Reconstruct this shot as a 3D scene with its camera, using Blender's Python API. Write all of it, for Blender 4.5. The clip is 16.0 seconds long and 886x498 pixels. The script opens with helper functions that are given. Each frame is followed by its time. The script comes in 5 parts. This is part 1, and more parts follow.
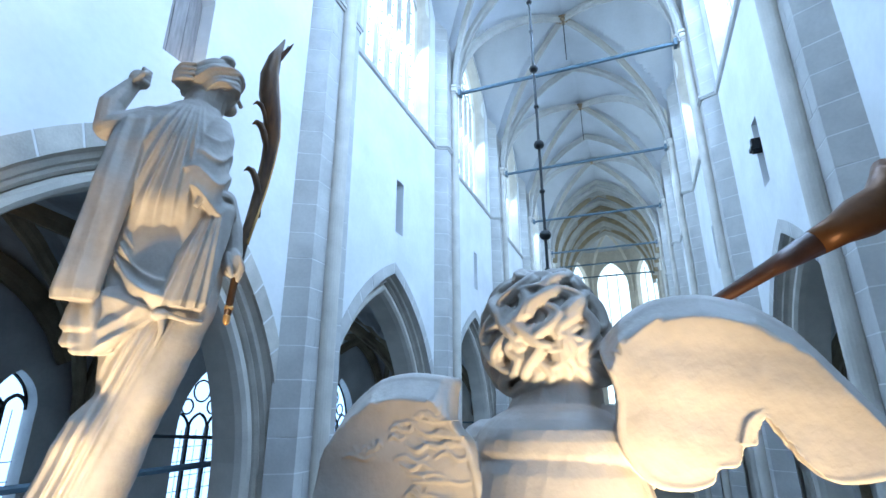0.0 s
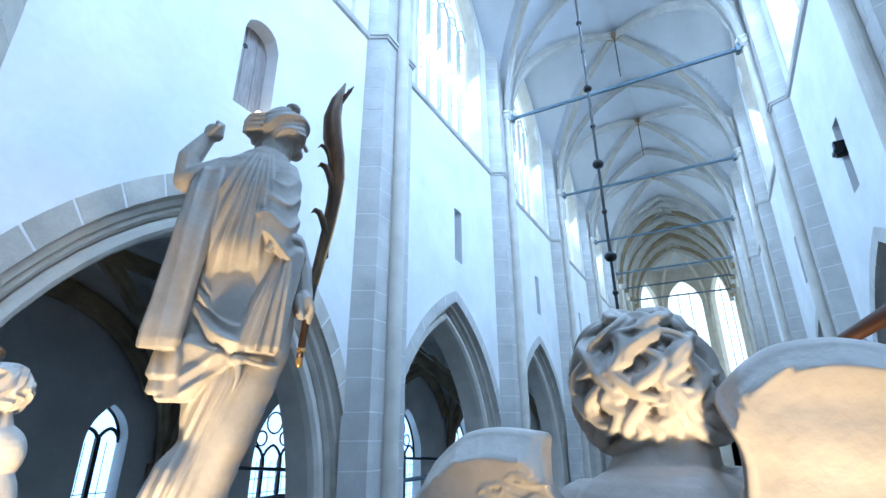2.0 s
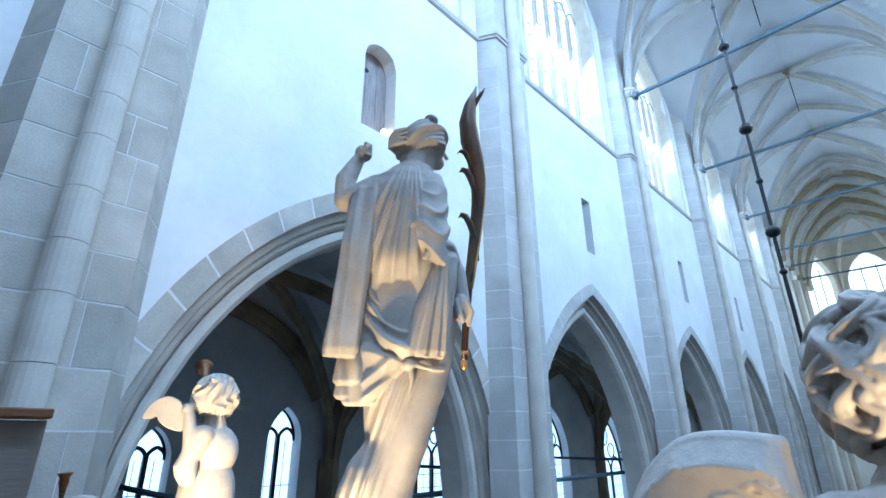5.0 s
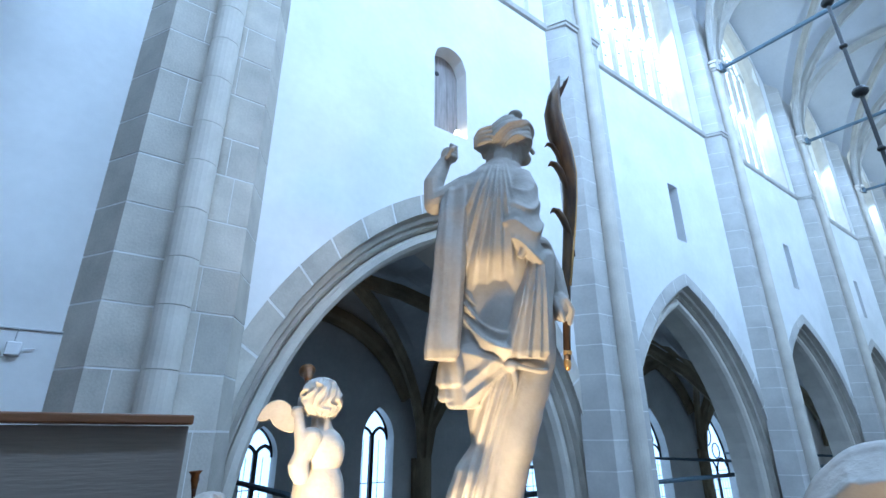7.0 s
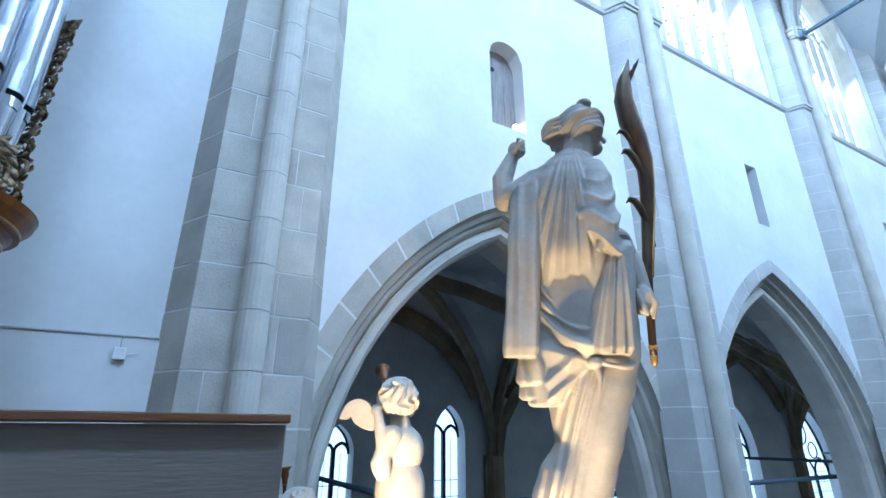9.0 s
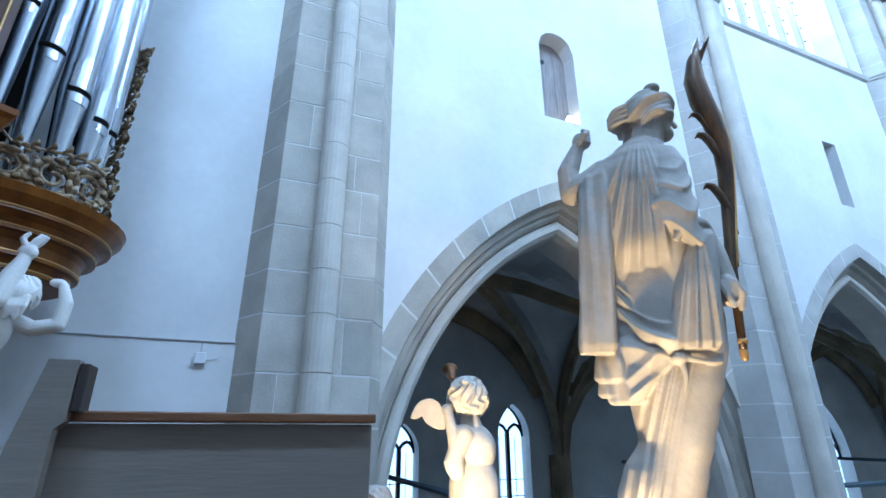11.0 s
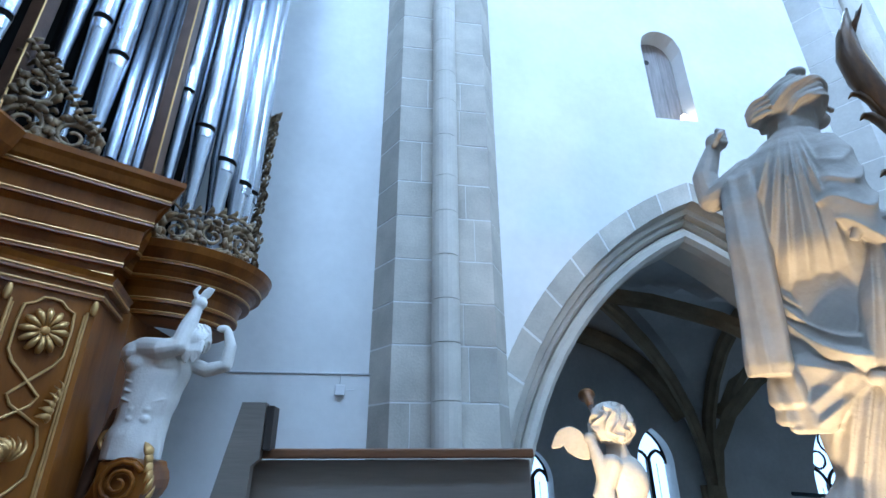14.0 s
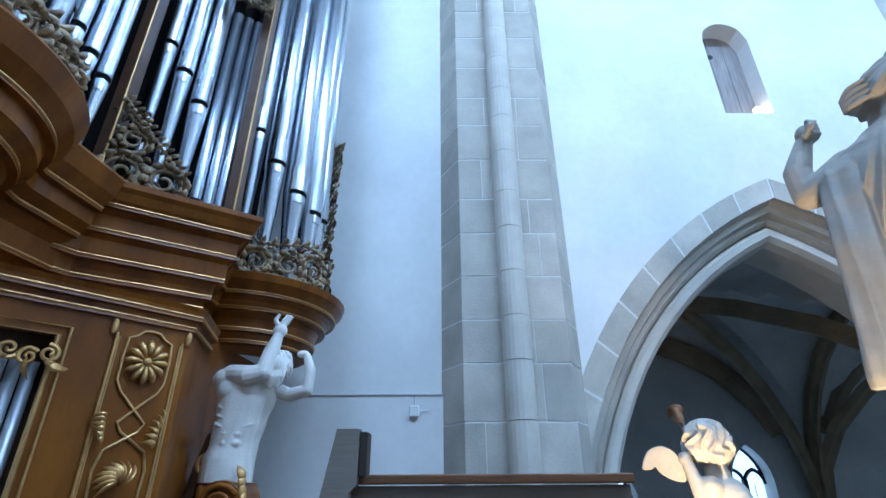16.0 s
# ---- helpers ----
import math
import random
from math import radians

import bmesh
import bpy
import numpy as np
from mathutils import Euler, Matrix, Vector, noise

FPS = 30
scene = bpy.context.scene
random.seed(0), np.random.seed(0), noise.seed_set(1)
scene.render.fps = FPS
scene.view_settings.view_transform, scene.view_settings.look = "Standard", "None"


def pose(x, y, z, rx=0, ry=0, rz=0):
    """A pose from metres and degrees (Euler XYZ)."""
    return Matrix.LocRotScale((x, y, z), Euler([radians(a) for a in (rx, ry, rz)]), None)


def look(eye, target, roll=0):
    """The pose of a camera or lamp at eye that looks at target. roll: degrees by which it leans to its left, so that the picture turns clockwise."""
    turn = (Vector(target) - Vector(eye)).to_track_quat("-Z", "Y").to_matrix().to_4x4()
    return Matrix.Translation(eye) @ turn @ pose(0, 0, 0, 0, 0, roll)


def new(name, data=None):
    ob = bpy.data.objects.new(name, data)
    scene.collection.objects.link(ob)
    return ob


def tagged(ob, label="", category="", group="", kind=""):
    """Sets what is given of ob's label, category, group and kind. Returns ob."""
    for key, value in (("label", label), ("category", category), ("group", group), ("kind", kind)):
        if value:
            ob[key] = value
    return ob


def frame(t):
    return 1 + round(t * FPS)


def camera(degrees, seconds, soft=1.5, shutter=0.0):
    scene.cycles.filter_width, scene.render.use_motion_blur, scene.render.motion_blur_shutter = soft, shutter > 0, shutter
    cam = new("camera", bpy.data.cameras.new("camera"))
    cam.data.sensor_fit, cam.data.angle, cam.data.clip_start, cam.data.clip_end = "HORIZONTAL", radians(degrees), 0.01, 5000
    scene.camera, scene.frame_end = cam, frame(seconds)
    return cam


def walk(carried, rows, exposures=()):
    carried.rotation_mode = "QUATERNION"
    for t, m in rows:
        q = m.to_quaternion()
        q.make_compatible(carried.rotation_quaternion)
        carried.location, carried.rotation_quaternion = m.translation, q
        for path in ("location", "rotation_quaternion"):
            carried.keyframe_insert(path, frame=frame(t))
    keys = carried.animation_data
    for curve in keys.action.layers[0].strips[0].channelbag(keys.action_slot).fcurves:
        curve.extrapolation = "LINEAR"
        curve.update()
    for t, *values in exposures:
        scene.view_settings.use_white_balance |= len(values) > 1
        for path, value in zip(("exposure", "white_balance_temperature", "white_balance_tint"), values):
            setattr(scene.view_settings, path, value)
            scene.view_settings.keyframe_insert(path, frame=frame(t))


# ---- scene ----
cam = camera(84.3, 16.0)
PATH = [
    (0, (0.028, 0.034, 0.102), (1.804, 0.716, 0.72), -0.1),
    (0.5, (0.066, 0.055, 0.129), (1.814, 0.782, 0.773), -0.2),
    (1, (0.061, 0.064, 0.14), (1.774, 0.839, 0.823), -0.2),
    (1.5, (0.057, 0.074, 0.15), (1.737, 0.897, 0.857), -0.2),
    (2, (0.054, 0.086, 0.152), (1.698, 0.969, 0.871), -0.3),
    (2.5, (0.048, 0.101, 0.153), (1.657, 1.046, 0.875), -0.3),
    (3, (0.041, 0.116, 0.152), (1.604, 1.135, 0.873), -0.3),
    (3.5, (0.034, 0.131, 0.153), (1.551, 1.217, 0.873), -0.2),
    (4, (0.025, 0.148, 0.153), (1.487, 1.308, 0.872), -0.2),
    (6.5, (-0.017, 0.233, 0.175), (1.16, 1.684, 0.889), -0.1),
    (7, (-0.027, 0.246, 0.175), (1.088, 1.744, 0.888), -0.1),
    (7.5, (-0.039, 0.258, 0.176), (1.012, 1.803, 0.888), -0.2),
    (8, (-0.047, 0.265, 0.176), (0.944, 1.85, 0.885), -0.1),
    (10.5, (-0.096, 0.298, 0.179), (0.686, 1.999, 0.883), -0.1),
    (11, (-0.111, 0.307, 0.178), (0.602, 2.039, 0.881), -0.1),
    (11.5, (-0.128, 0.316, 0.179), (0.515, 2.074, 0.883), -0.1),
    (12, (-0.14, 0.325, 0.18), (0.429, 2.107, 0.888), -0.1),
    (12.5, (-0.152, 0.329, 0.183), (0.35, 2.124, 0.907), -0.1),
    (13, (-0.166, 0.327, 0.189), (0.258, 2.133, 0.938), -0.1),
    (13.5, (-0.178, 0.327, 0.193), (0.171, 2.139, 0.964), -0.2),
    (14, (-0.188, 0.318, 0.198), (0.088, 2.134, 0.988), -0.2),
    (14.5, (-0.198, 0.314, 0.201), (0.016, 2.131, 1.01), -0.2),
    (15, (-0.211, 0.316, 0.205), (-0.061, 2.132, 1.031), -0.2),
    (15.5, (-0.222, 0.317, 0.208), (-0.133, 2.131, 1.046), -0.3),
    (16, (-0.235, 0.323, 0.21), (-0.209, 2.131, 1.064), -0.4),
]
walk(cam, [(t, look(eye, target, roll)) for t, eye, target, roll in PATH])

# ---- world and large lights ----
world = bpy.data.worlds.new("world")
scene.world = world
world.use_nodes = True
wn, wl = world.node_tree.nodes, world.node_tree.links
wn.clear()
sky = wn.new("ShaderNodeTexSky")
sky.sky_type, sky.sun_disc = "NISHITA", False
sky.sun_elevation, sky.sun_rotation = radians(35), radians(200)
wbg = wn.new("ShaderNodeBackground")
wbg.inputs[1].default_value = 0.1
wout = wn.new("ShaderNodeOutputWorld")
wl.new(sky.outputs[0], wbg.inputs[0])
wl.new(wbg.outputs[0], wout.inputs[0])
scene.view_settings.exposure = 0.0

# ---- plan, in metres: nave along +x, camera on the organ loft ----
YW, YR, YC = 6.2, -3.3, 1.45          # inner faces of the side walls, middle of the nave
ZF = -6.5                             # church floor
BAY = 7.7
PIER = [0.66 + BAY * k for k in range(6)]    # pier centres, both sides
XW = -7.2                             # west wall
SILL = 9.5                            # string course
SPRING, CROWN = 12.2, 18.2            # nave vault
YA = 12.6                             # aisle wall
ARCH = (3.6, 5.3, -1.2)               # half span, rise, springing of the arcade's outer line


# ---- materials ----
def material(name, base, rough=0.7, metal=0.0, vary=0.15, scale=3.0, bump=0.2, grain=60.0, second=None, per_object=0.0, stretch=(1, 1, 1)):
    m = bpy.data.materials.new(name)
    m.use_nodes = True
    nt = m.node_tree
    n, l = nt.nodes, nt.links
    b = n["Principled BSDF"]
    b.inputs["Roughness"].default_value, b.inputs["Metallic"].default_value = rough, metal
    tc = n.new("ShaderNodeTexCoord")
    mp = n.new("ShaderNodeMapping")
    mp.inputs["Scale"].default_value = stretch
    l.new(tc.outputs["Object"], mp.inputs[0])
    big = n.new("ShaderNodeTexNoise")
    big.inputs["Scale"].default_value, big.inputs["Detail"].default_value = scale, 6
    fine = n.new("ShaderNodeTexNoise")
    fine.inputs["Scale"].default_value, fine.inputs["Detail"].default_value = grain, 3
    l.new(mp.outputs[0], big.inputs["Vector"])
    l.new(mp.outputs[0], fine.inputs["Vector"])
    ramp = n.new("ShaderNodeValToRGB")
    ramp.color_ramp.elements[0].position, ramp.color_ramp.elements[1].position = 0.3, 0.7
    dark = second if second else tuple(c * (1 - 2 * vary) for c in base)
    ramp.color_ramp.elements[0].color = (*dark, 1)
    ramp.color_ramp.elements[1].color = (*base, 1)
    l.new(big.outputs[0], ramp.inputs[0])
    mix = n.new("ShaderNodeMix")
    mix.data_type, mix.blend_type = "RGBA", "MULTIPLY"
    mix.inputs["Factor"].default_value = min(1.0, vary * 1.5)
    l.new(ramp.outputs[0], mix.inputs[6])
    l.new(fine.outputs[0], mix.inputs[7])
    colour = mix.outputs[2]
    if per_object:
        info = n.new("ShaderNodeObjectInfo")
        hsv = n.new("ShaderNodeHueSaturation")
        mr = n.new("ShaderNodeMapRange")
        mr.inputs[3].default_value, mr.inputs[4].default_value = 1 - per_object, 1 + per_object
        l.new(info.outputs["Random"], mr.inputs[0])
        l.new(mr.outputs[0], hsv.inputs["Value"])
        l.new(colour, hsv.inputs["Color"])
        colour = hsv.outputs[0]
    l.new(colour, b.inputs["Base Color"])
    if bump:
        add = n.new("ShaderNodeMath")
        add.operation = "ADD"
        l.new(big.outputs[0], add.inputs[0])
        l.new(fine.outputs[0], add.inputs[1])
        bp = n.new("ShaderNodeBump")
        bp.inputs["Strength"].default_value, bp.inputs["Distance"].default_value = bump, 0.01
        l.new(add.outputs[0], bp.inputs["Height"])
        l.new(bp.outputs[0], b.inputs["Normal"])
    return m


def glowing(name, colour, strength):
    m = bpy.data.materials.new(name)
    m.use_nodes = True
    n, l = m.node_tree.nodes, m.node_tree.links
    n.clear()
    e = n.new("ShaderNodeEmission")
    e.inputs[0].default_value, e.inputs[1].default_value = (*colour, 1), strength
    o = n.new("ShaderNodeOutputMaterial")
    l.new(e.outputs[0], o.inputs[0])
    return m


PLASTER = material("lime_plaster", (0.84, 0.84, 0.82), 0.85, vary=0.07, scale=0.9, bump=0.25, grain=9)
STONE = material("grey_sandstone", (0.60, 0.555, 0.48), 0.85, vary=0.13, scale=2.5, bump=0.3, grain=40, per_object=0.14)
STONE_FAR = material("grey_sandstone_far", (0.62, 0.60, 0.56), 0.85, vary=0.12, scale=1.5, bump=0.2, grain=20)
PALE = material("pale_limewashed_stone", (0.69, 0.64, 0.56), 0.8, vary=0.1, scale=2, bump=0.2, grain=30)
RIBSTONE = material("grey_rib_stone", (0.50, 0.475, 0.43), 0.85, vary=0.12, scale=1.5, bump=0.2, grain=20)
MORTAR = material("lime_mortar", (0.78, 0.77, 0.74), 0.9, vary=0.08, bump=0.1)
# whitewash darkened and blued: the vault's weaker light is in its colour
VAULT = material("shaded_vault_plaster", (0.53, 0.55, 0.575), 0.9, vary=0.07, scale=0.8, bump=0.1, grain=10)
AISLEVAULT = material("aisle_vault_plaster", (0.70, 0.70, 0.69), 0.9, vary=0.13, scale=0.8, bump=0.15, grain=10)
AISLERIB = material("ochre_rib_stone", (0.42, 0.33, 0.21), 0.85, vary=0.2, scale=2, bump=0.2, grain=20)
# blue-black for the shade deep in the wall slits
SLITSHADE = material("dark_slit_shade", (0.03, 0.04, 0.07), 0.8, vary=0.2, scale=4, bump=0.2)
FLOORM = material("flagstone", (0.16, 0.155, 0.15), 0.6, vary=0.2, scale=1.2, bump=0.2)
IRON = material("painted_iron", (0.10, 0.16, 0.20), 0.5, vary=0.15, scale=8, bump=0.1)
DARKIRON = material("dark_iron", (0.03, 0.033, 0.035), 0.5, metal=0.4, vary=0.2, scale=12, bump=0.1)
LEAD = material("lead_mullion", (0.58, 0.58, 0.57), 0.7, vary=0.1, bump=0.1)
WINDOW = glowing("window_daylight", (0.60, 0.83, 1.0), 2.4)
WINDOW_AISLE = glowing("aisle_window_daylight", (0.36, 0.62, 1.0), 2.6)
WINDOW_CHOIR = glowing("choir_window_daylight", (0.62, 0.84, 1.0), 2.4)


# ---- daylight of the clerestory: sky light falls downward through each tall window ----
def skylight(x, y, towards, energy):
    lamp = bpy.data.lights.new("sky_light", "AREA")
    lamp.shape, lamp.size, lamp.size_y, lamp.energy, lamp.color = "RECTANGLE", 4.0, 1.5, energy, (0.352, 0.592, 1.0)
    lo = new("sky_light", lamp)
    lo.matrix_world = look((x, y, 13.2), (x, y + towards, 13.2 - 0.85))


for k in range(6):
    skylight(PIER[0] + BAY * (k - 0.5), YR - 0.42, 1.0, (1700, 1750, 1550)[k] if k < 3 else 700)
    if k:
        skylight(PIER[0] + BAY * (k - 0.5), YW + 0.42, -1.0, 1200 if k < 3 else 650)


# ---- mesh helpers ----
def part(name, bm, mat, parent=None, label="", smooth=False):
    me = bpy.data.meshes.new(name)
    bmesh.ops.recalc_face_normals(bm, faces=bm.faces)
    if smooth:
        for f in bm.faces:
            f.smooth = True
    bm.to_mesh(me)
    bm.free()
    me.materials.append(mat)
    ob = new(name, me)
    ob.parent = parent
    if label:
        ob["label"] = label
    return ob


def empty(name, at=(0, 0, 0), label="", category="", group="", kind=""):
    ob = new(name)
    ob.empty_display_size = 0.1
    ob.location = at
    return tagged(ob, label, category, group, kind)


def solid(name, bm, mat, label="", category="", group="", kind="", smooth=False):
    return tagged(part(name, bm, mat, None, "", smooth), label, category, group, kind)


def box(bm, x0, x1, y0, y1, z0, z1, bevel=0.0):
    v = [bm.verts.new((x, y, z)) for x in (x0, x1) for y in (y0, y1) for z in (z0, z1)]
    fs = [bm.faces.new([v[i] for i in q]) for q in ((0, 1, 3, 2), (4, 6, 7, 5), (0, 4, 5, 1), (2, 3, 7, 6), (0, 2, 6, 4), (1, 5, 7, 3))]
    if bevel:
        bmesh.ops.bevel(bm, geom=list({e for f in fs for e in f.edges}), offset=bevel, segments=2, affect="EDGES", profile=0.5)
    return bm


def prism(bm, outline, z0, z1):
    lo = [bm.verts.new((x, y, z0)) for x, y in outline]
    hi = [bm.verts.new((x, y, z1)) for x, y in outline]
    k = len(outline)
    for i in range(k):
        bm.faces.new((lo[i], lo[(i + 1) % k], hi[(i + 1) % k], hi[i]))
    bm.faces.new(lo[::-1])
    bm.faces.new(hi)
    return bm


def skin(bm, rings, closed=True, caps=True):
    """Joins rings of points, each of the same count, into a skin."""
    vs = [[bm.verts.new(p) for p in r] for r in rings]
    k = len(vs[0])
    for a, b in zip(vs, vs[1:]):
        for i in range(k if closed else k - 1):
            j = (i + 1) % k
            bm.faces.new((a[i], a[j], b[j], b[i]))
    if caps and closed:
        bm.faces.new(vs[0][::-1])
        bm.faces.new(vs[-1])
    return bm


def tube(bm, path, radii, sides=8, squash=1.0):
    """A tube along a path of points, with a radius at each (or one for all)."""
    path = [Vector(p) for p in path]
    if not hasattr(radii, "__len__"):
        radii = [radii] * len(path)
    rings, side = [], None
    for i, p in enumerate(path):
        d = (path[min(i + 1, len(path) - 1)] - path[max(i - 1, 0)]).normalized()
        if side is None:
            side = d.orthogonal().normalized()
        side = (side - d * side.dot(d)).normalized()
        up = d.cross(side)
        rings.append([p + radii[i] * (math.cos(a) * side + squash * math.sin(a) * up) for a in [2 * math.pi * j / sides for j in range(sides)]])
    return skin(bm, rings)


def zarch(s, a, h):
    """Height of a pointed arch of half span a and rise h at s from its middle."""
    r = (a * a + h * h) / (2 * a)
    return math.sqrt(max(0.0, r * r - (abs(s) + r - a) ** 2))


def arch_line(a, h, d=0.0, n=14):
    """Points (s, z) along a pointed arch, drawn in by d, from its left foot to its right one."""
    r = (a * a + h * h) / (2 * a)
    off, r = r - a, r - d
    top = math.acos(max(-1.0, min(1.0, off / r)))
    left = [(off - r * math.cos(top * i / n), r * math.sin(top * i / n)) for i in range(n + 1)]
    return left + [(-s, z) for s, z in left[-2::-1]]


# ---- floor, walls and vaults ----
solid("floor", box(bmesh.new(), -6, 66, -12, 16, ZF - 0.2, ZF), FLOORM, "worn grey flagstone church floor", "floor", kind="structure")


def mirror(flip):
    return (lambda y: YR + (YW - y)) if flip else (lambda y: y)


def wall_bay(bm, cx, flip, slit=None, arch=True, window=True, x0=None, x1=None):
    """One bay of the side wall, 1 m thick, with its arch, slit and clerestory opening cut through."""
    m, top = mirror(flip), 19.0
    x0, x1 = (cx - BAY / 2 if x0 is None else x0), (cx + BAY / 2 if x1 is None else x1)
    a, h, z0 = ARCH
    cuts = {x0, x1}
    if arch:
        cuts |= {cx + a * 0.93 * i / 14 for i in range(-14, 15)}
    if window:
        cuts |= {cx + WIN_A * i / 10 for i in range(-10, 11)}
    if slit:
        cuts |= {slit[0], slit[1]} | {slit[0] + (slit[1] - slit[0]) * i / 8 for i in range(9)}
    xs = sorted(c for c in cuts if x0 - 1e-6 <= c <= x1 + 1e-6)

    def spans(x, mid):
        out, low = [], ZF
        if arch and abs(mid - cx) < a * 0.93:
            low = z0 + zarch(x - cx, a * 0.93, h - 0.22)
        if slit and slit[0] < mid < slit[1]:
            half = (slit[1] - slit[0]) / 2
            head = slit[3] + (math.sqrt(max(0, half * half - (x - (slit[0] + slit[1]) / 2) ** 2)) if slit[4] else 0)
            out.append((low, slit[2]))
            low = head
        if window and abs(mid - cx) < WIN_A:
            out.append((low, SILL))
            low = WIN_Z + zarch(x - cx, WIN_A, WIN_H)
        out.append((low, top))
        return out

    for xa, xb in zip(xs, xs[1:]):
        mid = (xa + xb) / 2
        for (la, ha), (lb, hb) in zip(spans(xa, mid), spans(xb, mid)):
            v = [bm.verts.new((x, m(y), z)) for y in (YW, YW + 1.0) for x, z in ((xa, la), (xb, lb), (xb, hb), (xa, ha))]
            for q in ((0, 1, 2, 3), (7, 6, 5, 4), (0, 4, 5, 1), (3, 2, 6, 7)):
                bm.faces.new([v[i] for i in q])

    def reveal(x, za, zb):
        v = [bm.verts.new((x, m(y), z)) for y, z in ((YW, za), (YW + 1.0, za), (YW + 1.0, zb), (YW, zb))]
        bm.faces.new(v)

    if arch:
        for s in (-1, 1):
            reveal(cx + s * a * 0.93, ZF, z0)
    if slit:
        for x in slit[:2]:
            reveal(x, slit[2], slit[3])
    if window:
        for s in (-1, 1):
            reveal(cx + s * WIN_A, SILL, WIN_Z)


WIN_A, WIN_H, WIN_Z = 2.35, 2.7, 14.9
for flip, name in ((False, "wall_north"), (True, "wall_south")):
    bm = bmesh.new()
    wall_bay(bm, PIER[0] - BAY / 2, flip, arch=False, window=flip, x0=min(XW, PIER[0] - BAY), x1=PIER[0])
    for k in range(5):
        cx = (PIER[k] + PIER[k + 1]) / 2
        niche = (4.22, 4.98, 5.3, 6.86, True) if not flip else None
        opening = niche if k == 0 else (cx - 0.03, cx + 0.46, 5.05, 6.75, False)
        wall_bay(bm, cx, flip, opening, window=True)
    ob = solid(name, bm, PLASTER, "white lime-plastered nave wall with pointed arches", "wall", kind="structure")

bm = box(bmesh.new(), XW - 1, XW, YR - 1, YW + 1, ZF, 19)
solid("wall_west", bm, PLASTER, "white plastered west wall behind the organ", "wall", kind="structure")


def vault(bm, x0, x1, y0, y1, spring, rise, nx=56, ny=64):
    """A groin vault over a bay: the upper of two crossing pointed tunnels."""
    cx, cy, ax, ay = (x0 + x1) / 2, (y0 + y1) / 2, (x1 - x0) / 2, (y1 - y0) / 2
    grid = []
    for i in range(nx + 1):
        row = []
        for j in range(ny + 1):
            x, y = x0 + (x1 - x0) * i / nx, y0 + (y1 - y0) * j / ny
            z = spring + max(zarch((y - cy) * 0.999, ay, rise), zarch((x - cx) * 0.999, ax, rise))
            row.append(bm.verts.new((x, y, z)))
        grid.append(row)
    for i in range(nx):
        for j in range(ny):
            bm.faces.new((grid[i][j], grid[i + 1][j], grid[i + 1][j + 1], grid[i][j + 1]))


def rib_paths(x0, x1, y0, y1, spring, rise, n=16):
    """The two diagonals and the arch across at x0 of a vault's bay."""
    cx, cy, ax, ay = (x0 + x1) / 2, (y0 + y1) / 2, (x1 - x0) / 2, (y1 - y0) / 2
    out = []
    for sgn in (1, -1):
        out.append([(cx + ax * u, cy + sgn * ay * u, spring + zarch(ay * u, ay, rise) - 0.03) for u in [math.sin(math.pi / 2 * (i / n * 2 - 1)) for i in range(n + 1)]])
    out.append([(x0, cy + ay * u, spring + zarch(ay * u, ay, rise) - 0.05) for u in [math.sin(math.pi / 2 * (i / n * 2 - 1)) for i in range(n + 1)]])
    return out


def rib(bm, path, w=0.11, drop=0.26):
    """A moulded rib that hangs under the vault along a path."""
    path = [Vector(p) for p in path]
    rings = []
    for i, p in enumerate(path):
        d = (path[min(i + 1, len(path) - 1)] - path[max(i - 1, 0)]).normalized()
        side = Vector((d.y, -d.x, 0))
        side = side.normalized() if side.length > 1e-4 else Vector((1, 0, 0))
        down = d.cross(side).normalized()
        if down.z > 0:
            down = -down
        rings.append([p + side * w * a + down * drop * b for a, b in ((-1, -0.3), (-1, 0.35), (-0.45, 0.6), (-0.35, 1.0), (0.35, 1.0), (0.45, 0.6), (1, 0.35), (1, -0.3))])
    skin(bm, rings)


CHOIR = [PIER[5] + 4.6 * k for k in range(4)]
XE = CHOIR[3]
vb = bmesh.new()
ribs = empty("vault_ribs", kind="structure", label="grey stone vault ribs under the nave ceiling", category="rib")
stops = [PIER[0] - BAY] + PIER + CHOIR[1:]
for x0, x1 in zip(stops, stops[1:]):
    vault(vb, max(x0, PIER[0] - BAY), x1, YR, YW, SPRING, CROWN - SPRING)
    for path in rib_paths(x0, x1, YR + 0.5, YW - 0.5, SPRING, CROWN - SPRING - 0.12):
        b = bmesh.new()
        rib(b, path)
        part("rib", b, RIBSTONE, ribs)
for k in range(9):
    xa = CHOIR[0] + 1.15 + 1.53 * k
    b = bmesh.new()
    rib(b, [(xa, YC + 4.25 * u, SPRING + zarch(4.25 * u, 4.25, CROWN - SPRING - 0.12) - 0.05) for u in [math.sin(math.pi / 2 * (i / 16 * 2 - 1)) for i in range(17)]], 0.13, 0.30)
    part("rib", b, AISLERIB if k % 2 else STONE_FAR, ribs)
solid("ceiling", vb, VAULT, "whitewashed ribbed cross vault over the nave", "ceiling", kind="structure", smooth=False)

